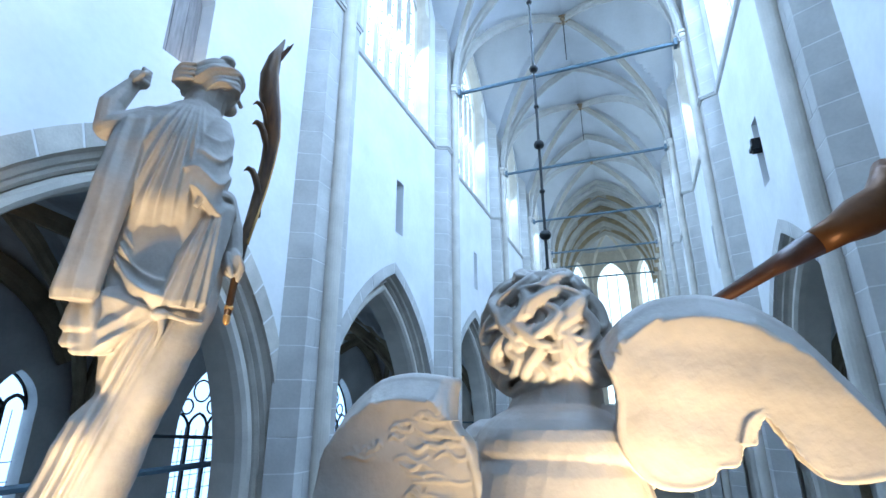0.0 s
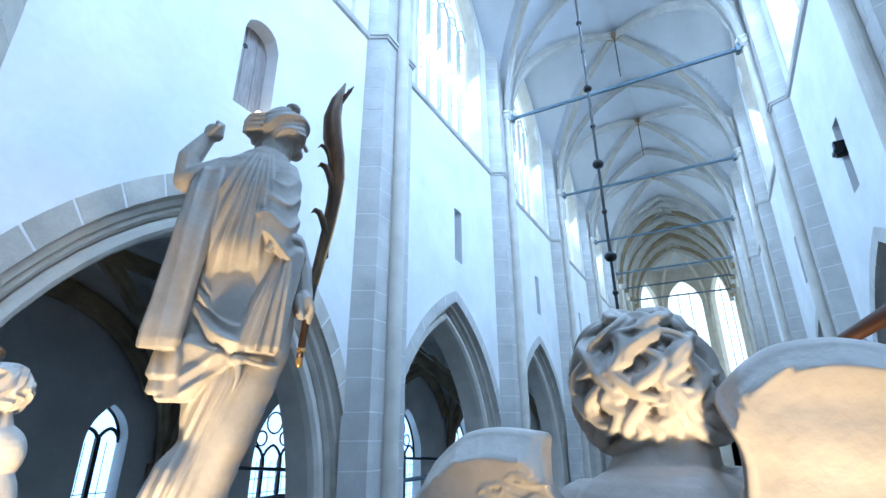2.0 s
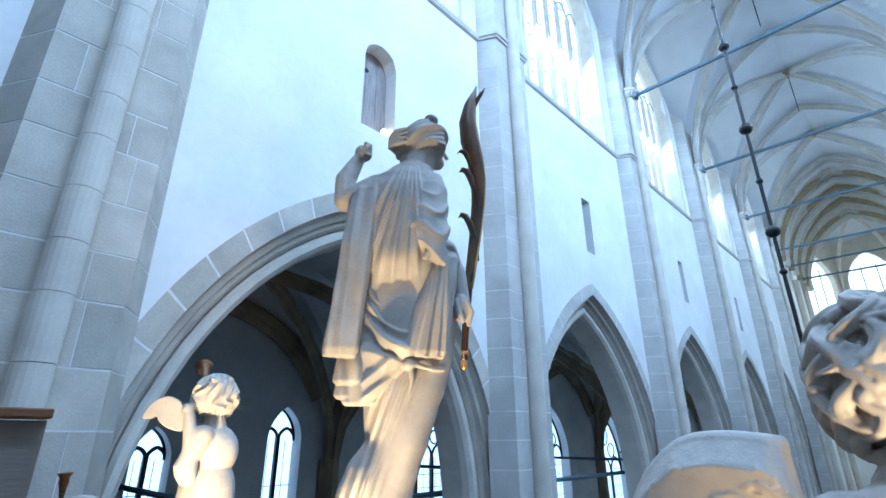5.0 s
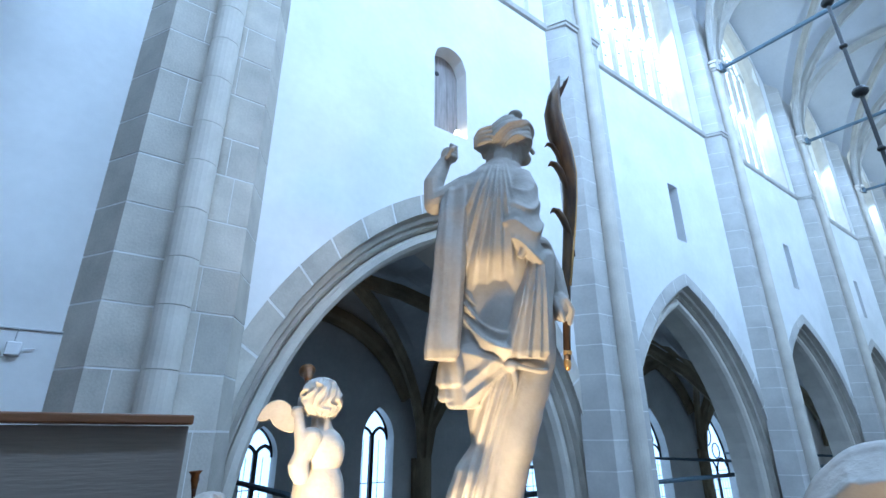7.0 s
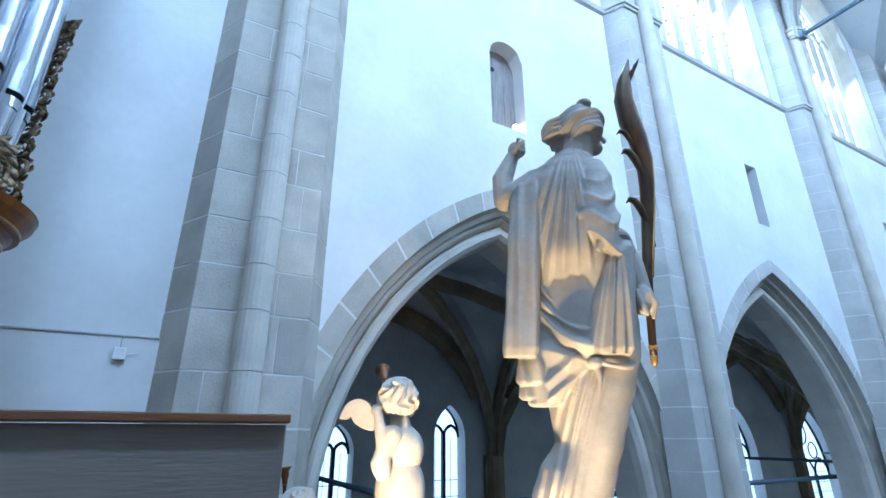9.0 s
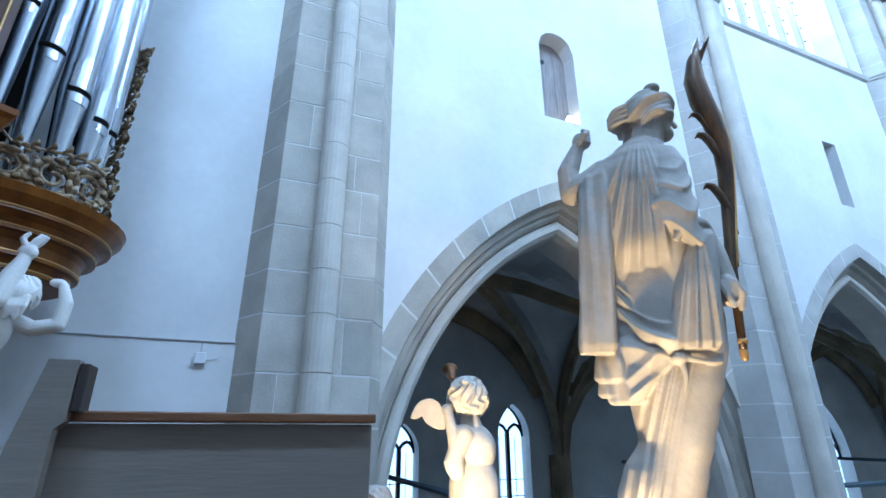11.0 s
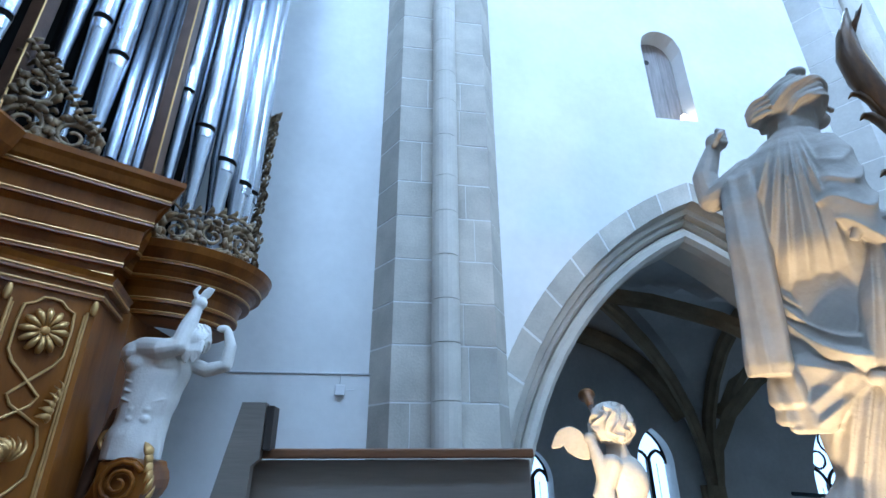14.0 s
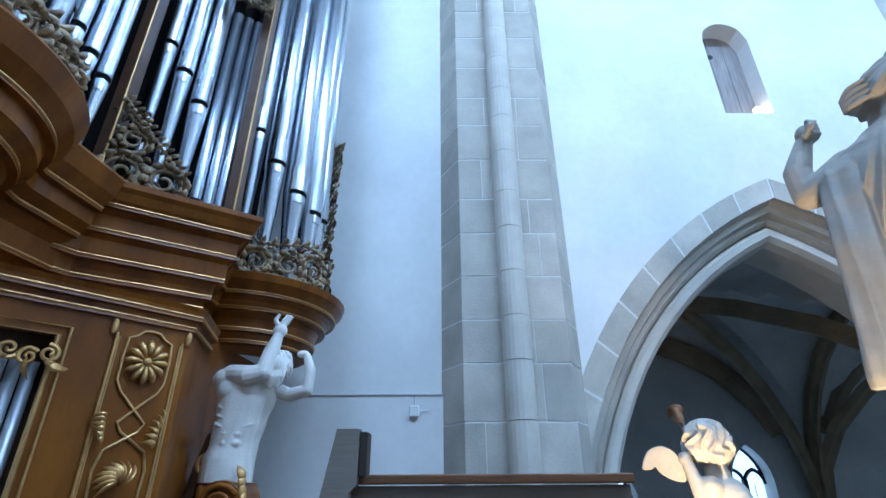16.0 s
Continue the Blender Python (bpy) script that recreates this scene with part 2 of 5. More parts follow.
# choir walls and apse behind the nave
for flip, name in ((False, "choir_wall_north"), (True, "choir_wall_south")):
    m = mirror(flip)
    b = bmesh.new()
    for k in range(3):
        xa, xb = CHOIR[k], CHOIR[k + 1]
        lo, hi = sorted((m(YW), m(YW + 0.9)))
        box(b, xa, xa + 1.3, lo, hi, ZF, 19)
        box(b, xb - 1.3, xb, lo, hi, ZF, 19)
        box(b, xa + 1.3, xb - 1.3, lo, hi, ZF, 2.5)
        box(b, xa + 1.3, xb - 1.3, lo, hi, 16.5, 19)
    solid(name, b, PLASTER, "white plastered choir wall with tall windows", "wall", kind="structure")


def arch_moulding(cx, flip, parent, near):
    """The stone orders of an arcade arch: flush outer band, hollow, roll and soffit, with jambs to the floor."""
    m = mirror(flip)
    a, h, z0 = ARCH
    for name, prof, mat in (
        ("arch_order", ((0.28, 0.02), (0.34, 0.16), (0.42, 0.17), (0.45, 0.27), (0.50, 0.24), (0.54, 0.30), (0.56, 0.40)), STONE),
        ("arch_roll", ((0.56, 0.40), (0.57, 0.33), (0.62, 0.29), (0.70, 0.30), (0.76, 0.37), (0.79, 0.50), (0.79, 1.02)), PALE),
    ):
        rows = []
        for d, y in prof:
            line = arch_line(a, h, d)
            line = [(line[0][0], ZF - z0)] + line + [(line[-1][0], ZF - z0)]
            rows.append([(cx + s, m(YW + y), z0 + z) for s, z in line])
        part(name, skin(bmesh.new(), rows, closed=False), mat, parent, smooth=False)
    # the band of wedge-shaped stones, flush with the plaster
    r = (a * a + h * h) / (2 * a)
    off = r - a
    n = 11 if near else 9
    joined = None if near else bmesh.new()
    back = bmesh.new()
    for side in (-1, 1):
        tops = [math.acos(off / (r - d)) for d in (0.0, 0.30)]
        for i in range(n):
            b = joined if joined is not None else bmesh.new()
            g = 0.03 / n
            ua, ub = i / n + g, (i + 1) / n - g
            ring = []
            for y in (-0.012, 0.10):
                q = []
                for d, tp in ((0.0, tops[0]), (0.30, tops[1])):
                    for u in ((ua, (ua + ub) / 2, ub) if d == 0 else (ub, (ua + ub) / 2, ua)):
                        q.append((cx + side * -(off - (r - d) * math.cos(tp * u)), m(YW + y), z0 + (r - d) * math.sin(tp * u)))
                ring.append(q)
            skin(b, ring)
            if near:
                part("voussoir", b, STONE, parent)
        rows = [[(cx + side * -(off - (r - d) * math.cos(t * i / 16)), m(YW - 0.008), z0 + (r - d) * math.sin(t * i / 16)) for i in range(17)] for d, t in ((0.004, tops[0]), (0.30, tops[1]))]
        skin(back, rows, closed=False)
    part("mortar", back, MORTAR, parent)
    if joined is not None:
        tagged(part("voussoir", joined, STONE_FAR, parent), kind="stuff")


def pier(cx, flip, near, top=SPRING):
    """A half-octagonal wall pier with a round shaft, laid in courses with white joints."""
    m = mirror(flip)
    g = empty("pier", (cx, m(YW), ZF), "grey sandstone wall pier with a pale round shaft", "pier", "nave piers")
    sgn = -1 if not flip else 1
    plan = [(-0.85, 0.03), (-0.60, -0.42), (0.60, -0.42), (0.85, 0.03)]

    def put(name, b, mat):
        ob = part(name, b, mat, g)
        return ob

    def loc(s, y):
        return (s, y if not flip else -y)

    b = bmesh.new()
    prism(b, [loc(s * 0.996, y + (0.0035 if y < 0 else 0)) for s, y in plan], 0, 19 - ZF)
    put("mortar_core", b, MORTAR)
    # courses
    rng = random.Random(int(cx * 10) + flip)
    z = 0.0
    joined = bmesh.new()
    zs = [0.0]
    while zs[-1] < 19 - ZF:
        zs.append(zs[-1] + rng.choice((0.5, 0.54, 0.58, 0.62)))
    faces = [(plan[0], plan[1]), (plan[1], (0.0, -0.42)), ((0.0, -0.42), plan[2]), (plan[2], plan[3])]
    for za, zb in zip(zs, zs[1:]):
        for f, (p, q) in enumerate(faces):
            splits = [0.0, 1.0]
            if f in (1, 2) and rng.random() < 0.45:
                splits = [0.0, rng.uniform(0.35, 0.65), 1.0]
            for ua, ub in zip(splits, splits[1:]):
                gap = 0.011
                pa = Vector(p).lerp(Vector(q), ua)
                pb = Vector(p).lerp(Vector(q), ub)
                d = (pb - pa).normalized()
                nrm = Vector((d.y, -d.x))
                if ua > 0:
                    pa = pa + d * gap
                proud = rng.uniform(0.0, 0.004)
                o = [pa + nrm * proud, pb + nrm * proud, pb - nrm * 0.06, pa - nrm * 0.06]
                single = near and 4.5 < za < 16.5
                bb = bmesh.new() if single else joined
                prism(bb, [loc(v.x, v.y) for v in o], za + gap, zb - gap)
                if single:
                    put("stone_block", bb, STONE)
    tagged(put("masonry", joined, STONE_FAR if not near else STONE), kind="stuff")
    # shaft in drums
    b = bmesh.new()
    for za, zb in zip(zs, zs[1:]):
        if za > top - ZF:
            break
        ring = [loc(0.165 * math.cos(t), -0.50 + 0.165 * math.sin(t)) for t in [2 * math.pi * i / 20 for i in range(20)]]
        if near:
            prism(b, ring, za + 0.004, zb - 0.004)
            put("shaft_drum", b, PALE)
            b = bmesh.new()
    if not near:
        prism(b, ring, 0, top - ZF)
        put("shaft", b, PALE)
        b = bmesh.new()
    b = bmesh.new()
    for r0, za, zb in ((0.20, top - ZF - 0.05, top - ZF + 0.05), (0.25, top - ZF + 0.05, top - ZF + 0.22), (0.30, top - ZF + 0.22, top - ZF + 0.32)):
        prism(b, [loc(r0 * math.cos(t), -0.50 + r0 * math.sin(t)) for t in [2 * math.pi * i / 12 for i in range(12)]], za, zb)
    put("capital", b, PALE)
    # string course wrapped round the pier
    b = bmesh.new()
    for o, za, zb in ((0.05, SILL - ZF - 0.10, SILL - ZF - 0.02), (0.09, SILL - ZF - 0.02, SILL - ZF + 0.06)):
        prism(b, [loc(s * (1 + o), y - (o if y < 0 else 0)) for s, y in plan], za, zb)
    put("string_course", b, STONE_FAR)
    return g


def clerestory(cx, flip, mat, mullions=5):
    """A tall traceried window: glowing daylight behind stone mullions and iron saddle bars."""
    m = mirror(flip)
    g = empty("window_1", (0, 0, 0), "tall traceried clerestory window with pale daylight", "window", "clerestory windows", "structure")
    line = arch_line(WIN_A, WIN_H)
    b = bmesh.new()
    vs = [b.verts.new((cx + s, m(YW + 0.62), WIN_Z + z)) for s, z in line] + [b.verts.new((cx + s, m(YW + 0.62), SILL)) for s in (WIN_A, -WIN_A)]
    b.faces.new(vs)
    part("pane", b, mat, g)
    for i in range(1, mullions + 1):
        s = -WIN_A + 2 * WIN_A * i / (mullions + 1)
        b = bmesh.new()
        ztop = WIN_Z + min(0.3, zarch(s, WIN_A, WIN_H))
        box(b, cx + s - 0.05, cx + s + 0.05, min(m(YW + 0.46), m(YW + 0.60)), max(m(YW + 0.46), m(YW + 0.60)), SILL, ztop)
        part("mullion", b, LEAD, g)
    # tracery: small pointed heads and circles
    b = bmesh.new()
    w = 2 * WIN_A / (mullions + 1)
    y = m(YW + 0.53)
    for i in range(mullions + 1):
        c = cx - WIN_A + w * (i + 0.5)
        tube(b, [(c + s, y, WIN_Z + min(0.2, zarch(c - cx, WIN_A, WIN_H) - 0.5) + z) for s, z in arch_line(w / 2, w * 0.8, n=5)], 0.04, 5)
    for s, z, r in ((-1.05, 0.8, 0.36), (1.05, 0.8, 0.36), (0, 0.9, 0.45), (0, 1.8, 0.42), (-0.62, 1.45, 0.26), (0.62, 1.45, 0.26)):
        tube(b, [(cx + s + r * math.cos(t), y, WIN_Z + z + r * math.sin(t)) for t in [2 * math.pi * i / 16 for i in range(17)]], 0.03, 5)
    part("tracery", b, LEAD, g)
    b = bmesh.new()
    for k in range(11):
        z = SILL + 0.5 + k * 0.5
        for i in range(mullions + 1):
            c = cx - WIN_A + w * (i + 0.5)
            box(b, c - 0.02, c + 0.02, min(m(YW + 0.56), m(YW + 0.6)), max(m(YW + 0.56), m(YW + 0.6)), z, z + 0.04)
        tube(b, [(cx - WIN_A, m(YW + 0.59), z + 0.02), (cx + WIN_A, m(YW + 0.59), z + 0.02)], 0.006, 4)
    part("saddle_bars", b, DARKIRON, g)
    # moulded stone reveal and sloped sill
    rows = []
    for d, y in ((-0.12, -0.012), (0.0, 0.0), (0.10, 0.25), (0.12, 0.45)):
        ln = arch_line(WIN_A, WIN_H, d)
        ln = [(ln[0][0], SILL - WIN_Z)] + ln + [(ln[-1][0], SILL - WIN_Z)]
        rows.append([(cx + s, m(YW + y), WIN_Z + z) for s, z in ln])
    part("reveal", skin(bmesh.new(), rows, closed=False), PALE, g)
    return g


def sills(flip):
    m = mirror(flip)
    for k in range(5):
        xa, xb = PIER[k] + 0.84, PIER[k + 1] - 0.84
        b = bmesh.new()
        rows = [[(x, m(YW + y), SILL + z) for y, z in ((0.02, -0.12), (-0.07, -0.08), (-0.10, 0.02), (-0.02, 0.08), (0.02, 0.08))] for x in (xa, xb)]
        skin(b, rows)
        solid("trim", b, STONE_FAR, "moulded grey stone string course along the wall", "string course", kind="structure")


for flip in (False, True):
    for k in range(6):
        pier(PIER[k], flip, near=(k == 0 and not flip))
    for k in range(1, 5):
        cx = (PIER[k] + PIER[k + 1]) / 2
        y0, y1 = sorted((mirror(flip)(YW + 0.30), mirror(flip)(YW + 0.36)))
        # added dark sheet: stands in for the shade inside the slit
        solid("slit_shade_sheet", box(bmesh.new(), cx - 0.05, cx + 0.48, y0, y1, 5.0, 6.8), SLITSHADE, "added dark sheet painted as the shade in a narrow wall slit", "shutter", "slit shutters")
    for k in range(5):
        cx = (PIER[k] + PIER[k + 1]) / 2
        g = empty("arcade_arch", (0, 0, 0), "moulded pointed arch of grey stone between the piers", "arch", "arcade arches", "structure")
        arch_moulding(cx, flip, g, near=(k == 0 and not flip))
        clerestory(cx, flip, WINDOW)
    if flip:
        clerestory(PIER[0] - BAY / 2, flip, WINDOW)
    sills(flip)

# apse: five walls with tall windows
apse = [(XE, YW), (XE + 3.6, YC + 2.2), (XE + 3.6, YC - 2.2), (XE, YR)]
for i, (p, q) in enumerate(zip(apse, apse[1:])):
    p, q = Vector((*p, 0)), Vector((*q, 0))
    d = (q - p).normalized()
    n = Vector((-d.y, d.x, 0)) * -1
    ln = (q - p).length
    g = empty("window_2", (0, 0, 0), "tall pointed apse window bright with daylight", "window", "apse windows", "structure")
    half = ln / 2 - 0.55
    for a, c in ((0, ln / 2 - half), (ln / 2 + half, ln)):
        b = bmesh.new()
        o = [p + d * a, p + d * c, p + d * c - n * 0.8, p + d * a - n * 0.8]
        prism(b, [(v.x, v.y) for v in o], ZF, 19)
        part("jamb", b, PALE, g)
    b = bmesh.new()
    o = [p, q, q - n * 0.8, p - n * 0.8]
    prism(b, [(v.x, v.y) for v in o], ZF, 0.5)
    part("wall_below", b, PLASTER, g)
    b = bmesh.new()
    mid = p + d * ln / 2
    line = arch_line(half, half * 1.7)
    pts = [mid + d * s - n * 0.5 + Vector((0, 0, 13.0 + z)) for s, z in line] + [mid + d * half - n * 0.5 + Vector((0, 0, 0.5)), mid - d * half - n * 0.5 + Vector((0, 0, 0.5))]
    b.faces.new([b.verts.new(v) for v in pts])
    part("pane", b, WINDOW_CHOIR, g)
    for s in (-half / 3, half / 3):
        b = bmesh.new()
        tube(b, [mid + d * s - n * 0.4 + Vector((0, 0, z)) for z in (0.5, 14.6)], 0.05, 6)
        part("mullion", b, LEAD, g)
    b = bmesh.new()
    rows = [[mid + d * s - n * k + Vector((0, 0, 13.0 + z)) for s, z in arch_line(half, half * 1.7)] for k in (0.0, 0.8)]
    top = [[v for v in rows[0]], [Vector((v.x, v.y, 19)) for v in rows[0]]]
    skin(b, rows, closed=False)
    skin(b, top, closed=False)
    part("head", b, PALE, g)
b = bmesh.new()
centre = b.verts.new((XE, YC, CROWN))
ring = []
for p, q in zip(apse, apse[1:]):
    for i in range(8):
        u = i / 8
        ring.append((p[0] * (1 - u) + q[0] * u, p[1] * (1 - u) + q[1] * u))
ring.append(apse[-1])
rows = [[(XE + (x - XE) * r, YC + (y - YC) * r, 17.1 + 1.1 * math.cos(math.pi / 2 * r)) for x, y in ring] for r in (1.0, 0.97, 0.9, 0.8, 0.65, 0.5, 0.3, 0.12)]
skin(b, rows, closed=False)
b.verts.remove(centre)
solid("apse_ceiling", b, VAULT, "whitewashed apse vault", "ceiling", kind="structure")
for x, y in apse:
    b = bmesh.new()
    rib(b, [(XE + (x - XE) * r, YC + (y - YC) * r, SPRING + zarch(4.75 * r, 4.75, CROWN - SPRING) - 0.05) for r in [math.cos(math.pi / 2 * i / 12) for i in range(13)]])
    part("rib", b, PALE, ribs)
# choir windows
for flip in (False, True):
    m = mirror(flip)
    for k in range(3):
        g = empty("window_3", (0, 0, 0), "tall narrow choir window bright with daylight", "window", "choir windows", "structure")
        b = bmesh.new()
        xa, xb = CHOIR[k] + 1.3, CHOIR[k + 1] - 1.3
        b.faces.new([b.verts.new((x, m(YW + 0.5), z)) for x, z in ((xa, 2.5), (xb, 2.5), (xb, 16.5), (xa, 16.5))])
        part("pane", b, WINDOW_CHOIR, g)
        for u in (0.33, 0.67):
            b = bmesh.new()
            tube(b, [(xa + (xb - xa) * u, m(YW + 0.42), z) for z in (2.5, 16.5)], 0.06, 6)
            part("mullion", b, LEAD, g)
for flip in (False, True):
    m = mirror(flip)
    for x in CHOIR[1:]:
        b = bmesh.new()
        tube(b, [(x, m(YW - 0.1), z) for z in (ZF, SPRING)], 0.28, 10)
        solid("choir_shaft", b, PALE, "pale stone wall shaft in the choir", "shaft", "choir shafts", "structure")

# tie rods across the nave
for x in PIER[2:] + CHOIR[1:3]:
    b = bmesh.new()
    tube(b, [(x, YR + 0.75, SPRING), (x, YC, SPRING), (x, YW - 0.75, SPRING)], 0.075, 8)
    g = empty("tie_rod", (0, 0, 0), "blue-grey painted tie bar spanning the nave", "tie rod", "nave tie rods")
    part("bar", b, IRON, g)
    for y in (YR + 0.78, YW - 0.78):
        b = bmesh.new()
        box(b, x - 0.14, x + 0.14, y - 0.06, y + 0.06, SPRING - 0.14, SPRING + 0.14, 0.02)
        part("anchor_plate", b, IRON, g)

# aisles: outer walls with traceried windows, dark vaults
AISLE_WINDOWS = [(3.9, 0.40, 0.40), (7.0, 0.48, 0.92), (12.4, 1.1, 1.4), (19.9, 1.2, 1.4), (25.2, 1.7, 1.4), (35.0, 1.5, 1.4)]   # middle, half width, top


def aisle_wall(flip):
    m = mirror(flip)
    b = bmesh.new()
    wins = AISLE_WINDOWS
    sill = -4.0
    xs = [XW]
    for c, w, top in wins:
        spring = top - 1.75 * w
        lo, hi = sorted((m(YA), m(YA + 0.8)))
        box(b, xs[-1], c - w, lo, hi, ZF, 5)
        box(b, c - w, c + w, lo, hi, ZF, sill)
        xs.append(c + w)
        line = arch_line(w, w * 1.75, n=8)
        for (sa, za), (sb, zb) in zip(line, line[1:]):
            v = [b.verts.new((c + s, m(YA + y), z)) for y in (0, 0.8) for s, z in ((sa, spring + za), (sb, spring + zb), (sb, 5), (sa, 5))]
            for q in ((0, 1, 2, 3), (7, 6, 5, 4), (0, 4, 5, 1)):
                b.faces.new([v[i] for i in q])
    lo, hi = sorted((m(YA), m(YA + 0.8)))
    box(b, xs[-1], 50, lo, hi, ZF, 5)
    solid("aisle_wall_south" if flip else "aisle_wall_north", b, AISLEVAULT, "white plastered aisle wall with pointed windows", "wall", kind="structure")
    for c, w, top in wins:
        spring = top - 1.75 * w
        g = empty("window_4", (0, 0, 0), "pointed aisle window with dark tracery and daylight", "window", "aisle windows", "structure")
        line = arch_line(w, w * 1.75)
        pb = bmesh.new()
        pb.faces.new([pb.verts.new((c + s, m(YA + 0.45), spring + z)) for s, z in line] + [pb.verts.new((c + s, m(YA + 0.45), sill)) for s in (w, -w)])
        part("pane", pb, WINDOW_AISLE, g)
        y = m(YA + 0.38)
        n = 2 if w < 0.8 else 3
        for i in range(1, n):
            s = -w + 2 * w * i / n
            pb = bmesh.new()
            box(pb, c + s - 0.05, c + s + 0.05, y - 0.05, y + 0.05, sill, spring + 0.1)
            part("mullion", pb, DARKIRON, g)
        pb = bmesh.new()
        for i in range(n):
            cc = c - w + 2 * w * (i + 0.5) / n
            tube(pb, [(cc + s, y, spring + z) for s, z in arch_line(w / n, w / n * 1.3, n=6)], 0.045, 5)
        for s, z, r in () if n == 2 else ((0, w * 1.05, w * 0.3), (-w * 0.45, w * 0.62, w * 0.2), (w * 0.45, w * 0.62, w * 0.2)):
            tube(pb, [(c + s + r * math.cos(t), y, spring + z + r * math.sin(t)) for t in [2 * math.pi * i / 12 for i in range(13)]], 0.03, 5)
        tube(pb, [(c + s, y, spring + z) for s, z in line], 0.05, 6)
        part("tracery", pb, DARKIRON, g)
        pb = bmesh.new()
        for k in range(8):
            z = sill + 0.2 + k * 0.4
            tube(pb, [(c - w, y + 0.03, z), (c + w, y + 0.03, z)], 0.012, 4)
        k = max(4, int(w * 8))
        for i in range(1, k):
            x = c - w + 2 * w * i / k
            tube(pb, [(x, y + 0.03, sill), (x, y + 0.03, spring)], 0.008, 4)
        part("glazing_bars", pb, DARKIRON, g)


aisle_rib_sets = []
for flip in (False, True):
    m = mirror(flip)
    aisle_wall(flip)
    b = bmesh.new()
    ribs2 = empty("aisle_ribs", kind="structure", label="dark ochre and grey ribs of the aisle vault", category="rib")
    ya, yb = sorted((m(YW + 0.95), m(YA)))
    xs = [PIER[0] - BAY] + PIER
    for xa, xb in zip(xs, xs[1:]):
        vault(b, xa, xb, ya, yb, -0.4, 4.1, 16, 16)
        for path in rib_paths(xa, xb, ya + 0.1, yb - 0.1, -0.4, 4.02, 12):
            c = bmesh.new()
            rib(c, path, 0.12, 0.24)
            part("rib", c, AISLERIB, ribs2)
        c = bmesh.new()
        rib(c, [(xa + (xb - xa) * i / 18, m(YA - 0.14), -0.4 + zarch((xb - xa) * (i / 18 - 0.5), (xb - xa) / 2 - 0.05, 3.9) - 0.04) for i in range(1, 18)], 0.16, 0.34)
        part("rib", c, AISLERIB, ribs2)
        c = bmesh.new()
        yy = m(YA - 0.12)
        box(c, xa - 0.3, xa + 0.3, min(yy, m(YA)), max(yy, m(YA)), ZF, -0.4)
        tube(c, [(xa, yy, z) for z in (ZF, -0.4)], 0.22, 10)
        part("respond", c, AISLERIB, ribs2)
    solid("aisle_ceiling", b, AISLEVAULT, "plastered cross vault over the side aisle", "ceiling", kind="structure")
    # tie bars in the aisle
    for x in PIER[0:4]:
        c = bmesh.new()
        y0, y1 = m(YW + 1.0), m(YA)
        tube(c, [(x + 2.2, y0, -0.62), (x + 2.2, y1, -0.62)], 0.05, 6)
        solid("aisle_tie_rod", c, IRON, "blue-grey iron tie bar across the aisle", "tie rod", "aisle tie rods")
        c = bmesh.new()
        tube(c, [(x, m(YW + 1.6), -0.9), (x + BAY, m(YW + 1.6), -0.9)], 0.06, 6)
        solid("aisle_tie_rod", c, IRON, "blue-grey iron tie bar along the aisle", "tie rod", "aisle tie rods")
    c = bmesh.new()
    xw = sorted((m(YW + 1.0), m(YA + 0.8)))
    box(c, XW - 1, XW, xw[0], xw[1], ZF, 5)
    solid("aisle_wall_west", c, PLASTER, "white plastered end wall of the aisle", "wall", kind="structure")
    c = bmesh.new()
    box(c, 46, 46.8, xw[0], xw[1], ZF, 5)
    solid("aisle_wall_east", c, PLASTER, "white plastered end wall of the aisle", "wall", kind="structure")

# unseen lean-to roofs over the aisles, added to block sky light behind the slits
for flip in (False, True):
    m = mirror(flip)
    c = bmesh.new()
    rows = [[(x, m(y), z) for y, z in ((YW + 1.02, 9.2), (YA + 0.9, 5.1), (YA + 0.9, 4.9), (YW + 1.02, 9.0))] for x in (XW - 0.9, 47.0)]
    skin(c, rows)
    solid("aisle_roof_blocker", c, AISLERIB, "added unseen lean-to roof that keeps sky light out of the slits", "roof", kind="structure")
    for x in (XW - 0.9, 46.8):
        c = bmesh.new()
        lo, hi = x, x + 0.2
        o = [(m(YW + 1.0), 5.0), (m(YA + 0.8), 5.0), (m(YW + 1.0), 9.1)]
        skin(c, [[(lo, y, z) for y, z in o], [(hi, y, z) for y, z in o]])
        solid("roof_gable_blocker", c, PLASTER, "added unseen gable end that closes the aisle roof against sky light", "wall", kind="structure")

# ---- materials of the loft ----
WHITEPAINT = material("white_painted_wood", (0.49, 0.44, 0.38), 0.6, vary=0.11, scale=9, bump=0.25, grain=45)
OAK = material("stained_oak", (0.36, 0.115, 0.014), 0.36, vary=0.22, scale=5, bump=0.12, grain=50, second=(0.16, 0.043, 0.006), stretch=(1, 1, 0.25))
OAK.node_tree.nodes["Principled BSDF"].inputs["Specular IOR Level"].default_value = 0.28
TINSOFT = material("dull_tin", (0.62, 0.66, 0.70), 0.42, metal=0.8, vary=0.08, scale=3, bump=0.05, grain=25)
# white paint raised in colour, standing in for lamp light on the figure
FIGURELIT = material("lit_white_paint", (0.84, 0.80, 0.74), 0.5, vary=0.07, scale=8, bump=0.15, grain=60)
OAKDARK = material("dark_oak_stile", (0.17, 0.08, 0.045), 0.42, vary=0.2, scale=6, bump=0.15, grain=60)
GOLD = material("gilding", (0.78, 0.45, 0.17), 0.38, metal=0.6, vary=0.12, scale=14, bump=0.15, grain=80)
